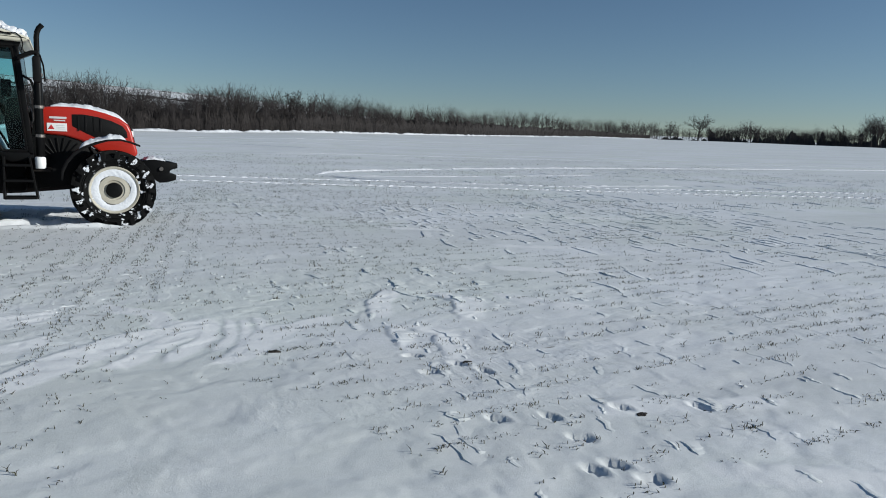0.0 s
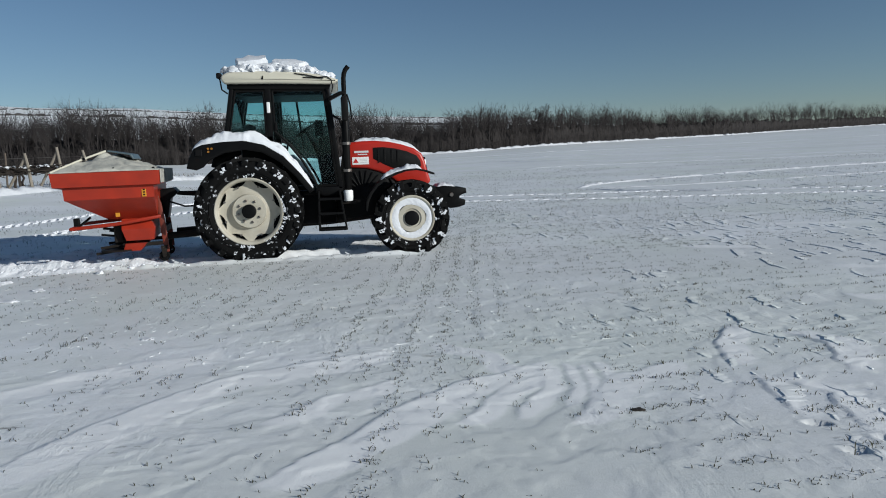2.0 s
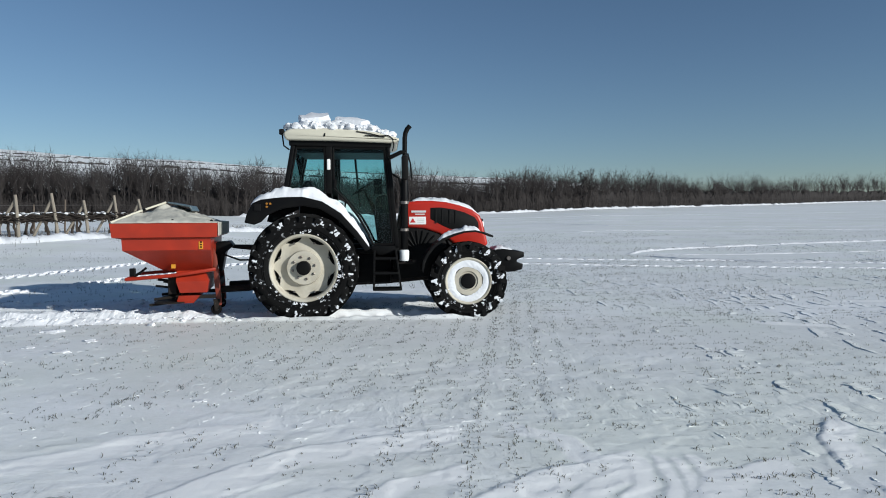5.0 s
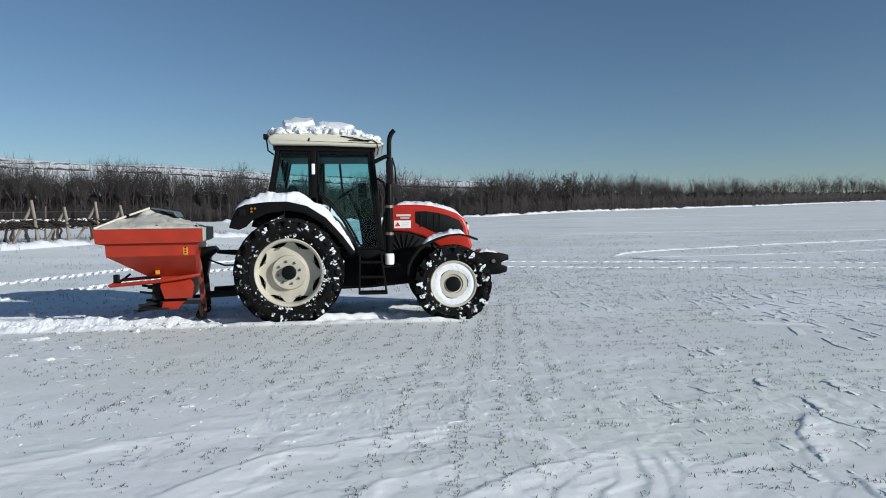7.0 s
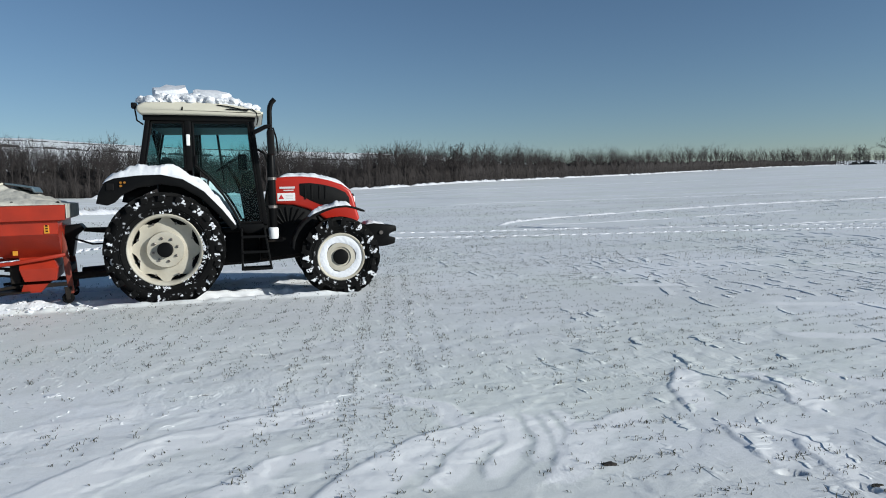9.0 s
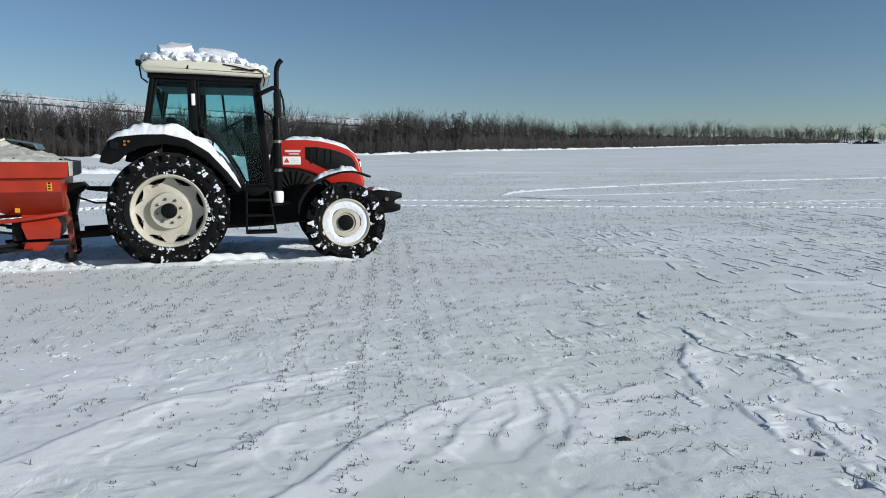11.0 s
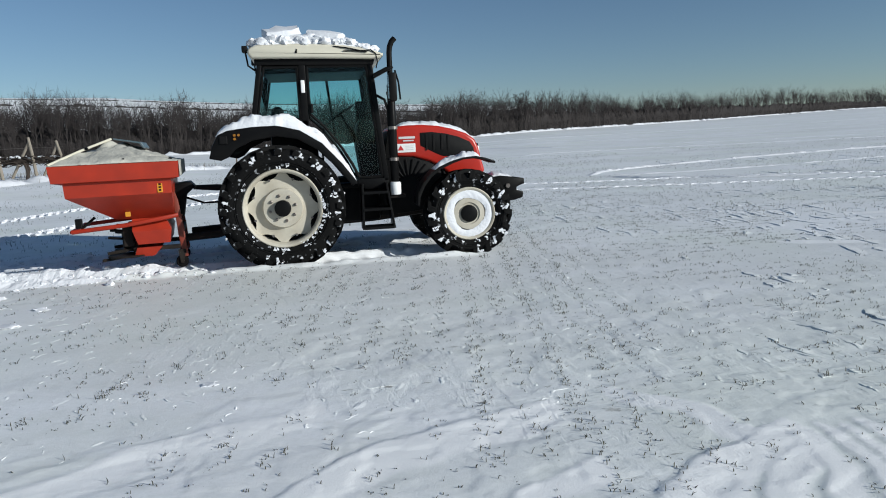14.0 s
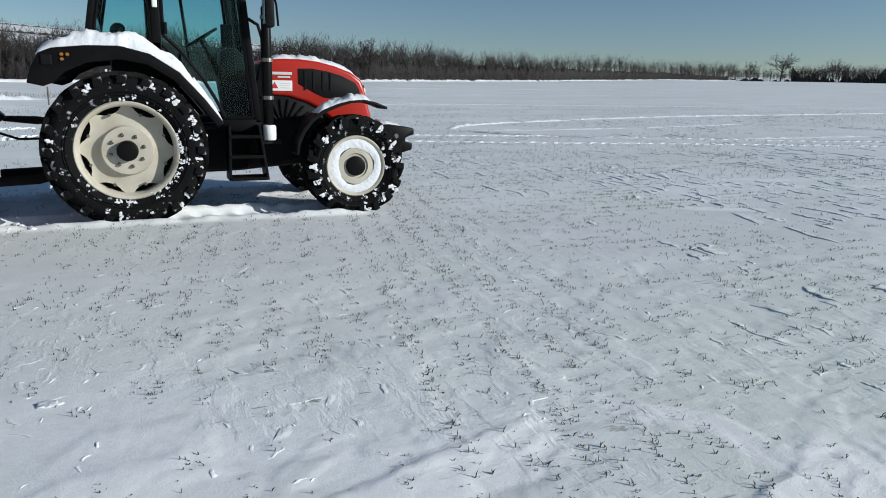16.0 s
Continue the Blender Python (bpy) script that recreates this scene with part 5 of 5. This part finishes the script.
part("cover_flap", box(0.712, 0.722, -0.99, 0.99, 1.28, 1.475, 0.004), CANVAS, cover, "grey canvas flap")
part("cover_flap", prism([(-0.06, 1.775), (0.26, 1.715), (0.30, 1.64), (0.28, 1.63), (0.24, 1.695), (-0.06, 1.755)], -0.28, 0.55, 0.006), TARP, cover, "dark slate-blue plastic sheet on the cover")
# frame, tray, outlet
red_bar = tube([(-0.62, -0.50, 0.645), (0.0, -0.57, 0.69), (0.45, -0.57, 0.75), (0.62, -0.50, 0.77)], 0.028, 8)
part("guard_bar", red_bar, ORANGE, spreader, "orange-red guard bar", 40)
part("guard_bar", tube([(-0.62, 0.42, 0.655), (0.0, 0.46, 0.695), (0.62, 0.46, 0.76)], 0.026, 8), ORANGE, spreader, "orange-red guard bar", 40)
part("guard_bar", tube([(-0.62, -0.50, 0.645), (-0.62, 0.42, 0.655)], 0.022, 8), ORANGE, spreader, "orange-red guard bar", 40)
part("lamp_bracket", tube([(-0.52, -0.42, 0.67), (-0.36, -0.36, 0.80)], 0.018, 6), BLACK, spreader)
part("tail_lamp", box(-0.58, -0.50, -0.46, -0.38, 0.68, 0.80, 0.012), BLACK, spreader, "small dark tail lamp")
part("outlet_box", loft([rect(0.12, 0.50, 0.52, 0.43), rect(0.07, 0.53, 0.54, 0.60), rect(0.07, 0.46, 0.44, 0.77)]), ORANGE, spreader, "orange-red outlet box", 30)
part("outlet_box", loft([rect(0.06, 0.30, 0.48, 0.27), rect(0.10, 0.40, 0.50, 0.385)]), ORANGE, spreader, "orange-red lower chute", 30)
part("gearbox", box(-0.10, 0.14, -0.2, 0.2, 0.32, 0.62, 0.04), BROWN, spreader, "", 40)
for s in (-0.34, 0.34):
    ob = part("spreading_disc", lathe([(0, -0.01), (0.24, -0.01), (0.25, 0), (0.24, 0.01), (0, 0.01)], 28), BROWN, spreader, "dull rusty spreading disc", 40)
    ob.matrix_local = pose(-0.02, s, 0.285, 90, 0, 0)
    part("agitator_arm", tube([(-0.32, s - 0.1, 0.25), (0.05, s, 0.28)], 0.02, 6), BROWN, spreader)
    part("agitator_arm", tube([(-0.26, s - 0.06, 0.33), (0.02, s - 0.02, 0.355), (0.10, s, 0.40)], 0.022, 6), BROWN, spreader)
    part("shutter_lever", tube([(-0.20, s - 0.08, 0.63), (-0.02, s - 0.04, 0.60), (0.10, s, 0.56)], 0.020, 6), BLACK, spreader)
    part("shutter_lever", tube([(-0.24, s - 0.02, 0.53), (-0.06, s, 0.50), (0.08, s, 0.47)], 0.018, 6), BLACK, spreader)
    part("pivot_bracket", box(-0.06, 0.06, s - 0.07, s + 0.03, 0.40, 0.66, 0.012), BROWN, spreader)
for s in (-0.42, 0.42):
    part("upright", prism([(0.63, 0.22), (0.70, 0.22), (0.68, 0.60), (0.64, 0.95), (0.60, 1.10), (0.58, 0.95), (0.60, 0.55)], s - 0.035, s + 0.035, 0.008), DARK_RED, spreader, "dirty red frame upright", 40)
    part("foot_bar", box(0.05, 0.66, s - 0.03, s + 0.03, 0.33, 0.385, 0.008), BROWN, spreader)
    part("castor_fork", prism([(0.60, 0.14), (0.64, 0.14), (0.68, 0.32), (0.58, 0.32)], s - 0.05, s - 0.03, 0.003), BROWN, spreader)
    bm = lathe([(0.025, -0.025), (0.065, -0.025), (0.078, -0.012), (0.078, 0.012), (0.065, 0.025), (0.025, 0.025)], 24, None, (0.62, s, 0.160))
    part("castor_wheel", bm, RUBBER, spreader, "small black castor wheel", 40)
part("headstock", prism([(0.58, 0.86), (0.60, 1.15), (0.80, 1.17), (0.86, 1.10), (0.74, 1.0), (0.68, 0.7)], -0.10, 0.40, 0.012), BLACK, spreader, "black headstock plate", 40)
part("cross_beam", box(0.60, 0.68, -0.45, 0.45, 0.50, 0.60, 0.01), BROWN, spreader)


# ---- vineyard behind the field's edge ----
def vine_row(at, turn, seed, group="rows of the vineyard"):
    g = random.Random(seed)
    row = thing("vine_row", at, "bare vine row on wooden posts, snow lying on its canes", "vine row", group, turn)
    tilt = g.uniform(-0.32, -0.05)
    tall = 1.95 + g.uniform(-.15, .3)
    part("end_post", tube([(0, 0, -0.2), (tilt * 0.5, 0, 1.2), (tilt, 0, tall)], [0.085, 0.08, 0.07], 8), POST, row, "weathered wooden end post", 40)
    part("brace", tube([(-1.35 + g.uniform(-.2, .2), 0.05, -0.1), (-0.06 + tilt * 0.8, 0.06, tall * 0.88)], 0.07, 8), POST, row, "leaning wooden brace", 40)
    length = 20.0
    x = -4.6
    while x > -length:
        part("post", tube([(x, 0, -0.2), (x + g.uniform(-.1, .1), g.uniform(-.05, .05), 1.75 + g.uniform(-.2, .2))], 0.05, 7), VINE, row, "", 40)
        x -= 5 + g.uniform(-.4, .4)
    x = -0.5
    while x > -length:
        pts = [(x + g.uniform(-.05, .05), 0, -0.1)]
        for z in (0.25, 0.5, 0.8, 1.0):
            pts.append((pts[-1][0] + g.uniform(-.12, .12), g.uniform(-.06, .06), z))
        part("vine_trunk", tube(pts, [0.09, 0.07, 0.065, 0.06, 0.045], 7), TRUNK, row, "", 50)
        x -= g.uniform(1.2, 2.2)
    r = np.random.RandomState(seed)
    n = 1500
    p0 = np.stack([-r.uniform(0, length, n), r.uniform(-.1, .1, n), 0.98 + r.uniform(-.16, .16, n)], -1)
    p1 = p0 + np.stack([r.uniform(-.8, .8, n), r.uniform(-.2, .2, n), r.uniform(-.22, .16, n)], -1)
    v, f = spikes(p0, p1, np.full(n, 0.04), np.full(n, 0.016))
    tagged(arrays("cane_tangle", v, f, TRUNK, row), kind="stuff")
    for z in (1.1, 1.6):
        part("wire", tube([(0, 0, z), (-length, 0, z)], 0.006, 4), STEEL, row)
    bm = bmesh.new()
    for _ in range(150):
        clump(bm, (-g.uniform(0, length), g.uniform(-.07, .07), 1.12 + g.uniform(-.05, .08)), g.uniform(0.04, 0.13), g, 0.5, 1)
    tagged(part("cane_snow", bm, SNOW, row, "snow lying on the canes", 60), kind="stuff")


for k, (x, y, turn) in enumerate([(-19.2, 21.9, -3), (-17.6, 23.2, -2), (-16.2, 24.7, -3), (-15.1, 26.3, -2), (-14.3, 27.9, -4), (-13.5, 29.9, -3), (-12.8, 32.0, -3)]):
    vine_row((x, y, float(land(x, y)) - 0.02), turn, 200 + k)

sx, sy = -4.2, 35.0
stake = thing("field_stake", (sx, sy, float(land(sx, sy))), "short dark stake in the snow at the field's edge", "stake")
part("pole", tube([(0, 0, -0.2), (0.02, 0, 0.95)], 0.04, 7), VINE, stake)

# dry stalks standing out of the snow along the vineyard
rng = np.random.RandomState(17)
n = 900
q = rng.uniform(0, 1, n)
x = np.interp(q, [0, 0.35, 0.6, 1], [-17, -14.5, -9, 4]) + rng.normal(0, 1.6, n)
y = np.interp(q, [0, 0.35, 0.6, 1], [22, 38, 44, 55]) + rng.normal(0, 2.0, n)
p0 = np.stack([x, y, land(x, y) - 0.05], -1)
p1 = p0 + np.stack([rng.uniform(-.12, .12, n), rng.uniform(-.12, .12, n), rng.uniform(0.1, 0.4, n)], -1)
v, f = spikes(p0, p1, np.full(n, 0.012), np.full(n, 0.005))
tagged(arrays("dry_stalks", v, f, VINE), "dry weed stalks in the snow beside the vineyard", "weeds", kind="stuff")


# ---- winter wheat: leaf tips that stand out of the snow, in drilled rows ----
def shoots(name, x, y, rng, label, tall=(0.010, 0.027), leaves=2):
    """Tufts of bent, tapering leaves at the places x, y."""
    n = len(x) * leaves
    bx, by = np.repeat(x, leaves) + rng.normal(0, 0.012, n), np.repeat(y, leaves) + rng.normal(0, 0.012, n)
    h = rng.uniform(*tall, n) * rng.choice([0.6, 1.0, 1.0, 1.5], n)
    a = rng.uniform(0, 2 * math.pi, n)
    lean = rng.uniform(0.0, 0.7, n) * h
    p0 = np.stack([bx, by, ground_height(bx, by) - 0.01], -1)
    p1 = p0 + np.stack([np.cos(a) * lean * 0.35, np.sin(a) * lean * 0.35, h * 0.65], -1)
    p2 = p1 + np.stack([np.cos(a) * lean, np.sin(a) * lean, h * rng.uniform(0.0, 0.6, n)], -1)
    w = rng.uniform(0.0019, 0.0036, n)
    tips = np.arange(2 * n) >= n
    v, f = limbs_mesh(np.concatenate([p0, p1]), np.concatenate([p1, p2]), np.tile(w, 2), np.tile(w * 0.85, 2), tips)
    return tagged(arrays(name, v, f, LEAF), label, "wheat", kind="stuff")


rng = np.random.RandomState(23)
# rows that run away from the camera, in front of and round the tractor
X, Y = [], []
for r0 in np.arange(-9.0, 6.0, 0.27):
    y = rng.uniform(-9.3, 3.0, 1000)
    x = r0 + 0.19 * (y + 4) + rng.normal(0, 0.045, y.size)
    keep = layered(x / 0.9, y / 0.7, 33, 2) * 0.45 + field(x / 0.13, y / 0.10, 34) * 0.40 + rng.uniform(0, 0.3, y.size)
    lane = x - 0.19 * (y + 4)
    near_lane = 0.10 * np.exp(-((lane - 2.1) / 0.8) ** 2) + 0.19 * sum(np.exp(-((lane - q) / 0.09) ** 2) for q in (1.61, 2.08, 2.48))
    thinned = 0.13 * step(-4.0, -7.0, y) + 0.11 * step(2.4, 3.4, x - 0.19 * (y + 4))
    m = keep + near_lane - thinned + 0.02 * step(-5.5, -3.0, y) > 0.583
    X.append(x[m]), Y.append(y[m])
# cross-drilled rows of the headland
for r0 in np.arange(-9.4, 12.0, 0.25):
    x = rng.uniform(2.6, 15.0, 1200)
    y = r0 + 0.03 * (x - 4) + rng.normal(0, 0.030, x.size)
    keep = layered(x / 1.3, y / 0.6, 36, 2) * 0.45 + field(x / 0.22, y / 0.10, 37) * 0.40 + rng.uniform(0, 0.3, x.size)
    m = keep - 0.10 * step(3.6, 2.6, x) - 0.05 * step(8, 12, x) > 0.615
    X.append(x[m]), Y.append(y[m])
X, Y = np.concatenate(X), np.concatenate(Y)
clear = ~((np.abs(Y - 0.24) < 0.3) & (X < 2.9)) & ~((np.abs(Y - 1.88) < 0.3) & (X < 2.9))
shoots("wheat_shoots", X[clear], Y[clear], rng, "dark green and dry wheat leaf tips poking through the snow")
# scattered tufts farther out and to the rear of the tractor
n = 26000
x, y = rng.uniform(-25, 45, n), rng.uniform(1, 34, n)
x = np.round(x / 0.25) * 0.25 + rng.normal(0, 0.03, n)
m = (field(x / 2.2, y / 1.4, 39) > 0.45) & ((y > 3.2) | (x > 3.5))
shoots("wheat_shoots", x[m], y[m], rng, "sparse wheat leaf tips across the far field", (0.03, 0.07), 2)

# ---- clods and broken crust ----
def lump_thing(x, y, size, n, seed, mat, label, name, category):
    bm = bmesh.new()
    bmesh.ops.create_icosphere(bm, subdivisions=3, radius=1)
    for v in bm.verts:
        k = 1 + 0.5 * noise.noise(v.co * 1.6 + Vector((seed, 0, 0))) + 0.25 * noise.noise(v.co * 4 + Vector((0, seed, 0)))
        v.co = Vector((v.co.x * size * (0.8 + 0.35 * n), v.co.y * size * 1.1, v.co.z * size * 0.42)) * k
    z = float(ground_height(x, y))
    ob = part(name, bm, mat, None, "", 35)
    ob.location = (x, y, z)
    return tagged(ob, label, category, "lumps on the field")


EARTH = material("dark_soil", (0.030, 0.025, 0.020), 0.95, second=(0.055, 0.046, 0.037), size=30, bump=0.8, grain=60)
for k, (x, y, s, n) in enumerate([(-2.28, -4.68, 0.07, 3), (-2.08, -4.74, 0.055, 3), (-3.13, -0.8, 0.08, 3), (-2.36, -1.58, 0.06, 2), (-3.44, -2.44, 0.07, 3),
                                  (-0.34, -4.45, 0.035, 2), (-2.9, -1.95, 0.05, 2), (-2.4, -2.25, 0.07, 2)]):
    lump_thing(x, y, s, n, 300 + k, SNOW, "broken lump of snow crust lying on the field", "snow_lump", "snow lump")
for k, (x, y, s) in enumerate([(3.0, -6.94, 0.022), (4.05, -7.62, 0.018), (4.12, -7.58, 0.016), (-2.02, -4.80, 0.03), (6.29, -6.07, 0.015), (4.96, -8.82, 0.02), (4.56, -8.74, 0.018)]):
    lump_thing(x, y, s, 3, 330 + k, EARTH, "small dark clod of soil on the snow", "soil_clod", "clod")

# churned snow along the wheel tracks behind the tractor
g = random.Random(71)
V, F, n = [], [], 0
for _ in range(2600):
    x = -g.uniform(0.6, 9.0)
    yc = g.choice([0.24, 0.24, 0.24, 1.88]) + g.gauss(0, 0.2) + 0.035 * max(0, -x - 3)
    s = g.choice([0.5, 0.7, 1.0, 1.5]) * g.uniform(0.012, 0.045) * (0.6 if x > -1.5 else 1)
    p = Vector((x, yc, float(ground_height(x, yc)) + s * 0.2))
    b = bmesh.new()
    clump(b, p, s, g, 0.6, 1)
    V += [v.co[:] for v in b.verts]
    F += [[v.index + n for v in f.verts] for f in b.faces] if b.verts.index_update() is None else []
    n = len(V)
    b.free()
tagged(arrays("churned_snow", np.array(V), np.array(F), SNOW), "crumbled white snow churned up in the wheel tracks", "snow", kind="stuff")

# low ledges of wind crust, steep towards -x, gentle towards the sun
r = np.random.RandomState(91)


def crust_ledges(n, x0, x1, y0, y1, lengths, heights, label, spread=0.16, stations=9):
    V, F, base = [], [], 0
    while n:
        cx, cy = r.uniform(x0, x1), r.uniform(y0, y1)
        if field(cx / 2.4, cy / 3.0, 47) < r.uniform(0.15, 0.6):
            continue
        n -= 1
        half, high, m = r.uniform(*lengths) * r.choice([0.4, 0.6, 1.0]), r.uniform(*heights), stations
        t = np.linspace(-1, 1, m)
        turn = r.normal(radians(-98), spread)
        bend = r.uniform(-0.25, 0.25) * half * t ** 2 + r.normal(0, min(0.012, 0.08 * half), m)
        lx = cx + t * half * math.cos(turn) - bend * math.sin(turn)
        ly = cy + t * half * math.sin(turn) + bend * math.cos(turn)
        top = high * np.sqrt(np.clip(1 - t ** 2, 0, 1)) * r.uniform(0.6, 1.2, m)
        wide = r.uniform(0.10, 0.30) * min(1.0, half / 0.15)
        rows = []
        for off, up in ((-0.3 * high, -0.01), (0.0, 1.0), (0.15 * wide, 0.95), (wide, -0.01)):
            x = lx + off
            rows.append(np.stack([x, ly, ground_height(x, ly) + (top * up if up > 0 else up)], -1))
        V.append(np.stack(rows, 1).reshape(-1, 3))
        ii = np.arange(m * 4).reshape(m, 4) + base
        F.append(np.stack([ii[:-1, :-1], ii[:-1, 1:], ii[1:, 1:], ii[1:, :-1]], -1).reshape(-1, 4))
        base += m * 4
    tagged(arrays("crust_ledge", np.concatenate(V), np.concatenate(F), SNOW_FIELD, smooth=False), label, "snow", kind="stuff")


crust_ledges(600, 4.6, 17, -6.0, 6.5, (0.08, 0.50), (0.005, 0.013), "broken ledges of wind-packed snow crust on the field")
crust_ledges(240, 14, 40, -8.0, 24.0, (0.3, 1.0), (0.008, 0.018), "far ledges of wind-packed snow crust on the field")
crust_ledges(130, 3.4, 7.5, -10.0, -4.5, (0.05, 0.22), (0.002, 0.007), "small broken ledges of snow crust on the field")
crust_ledges(600, -5.0, 4.2, -5.5, 0.0, (0.02, 0.08), (0.0015, 0.004), "fine chips of snow crust between the wheat rows", 0.6, 5)
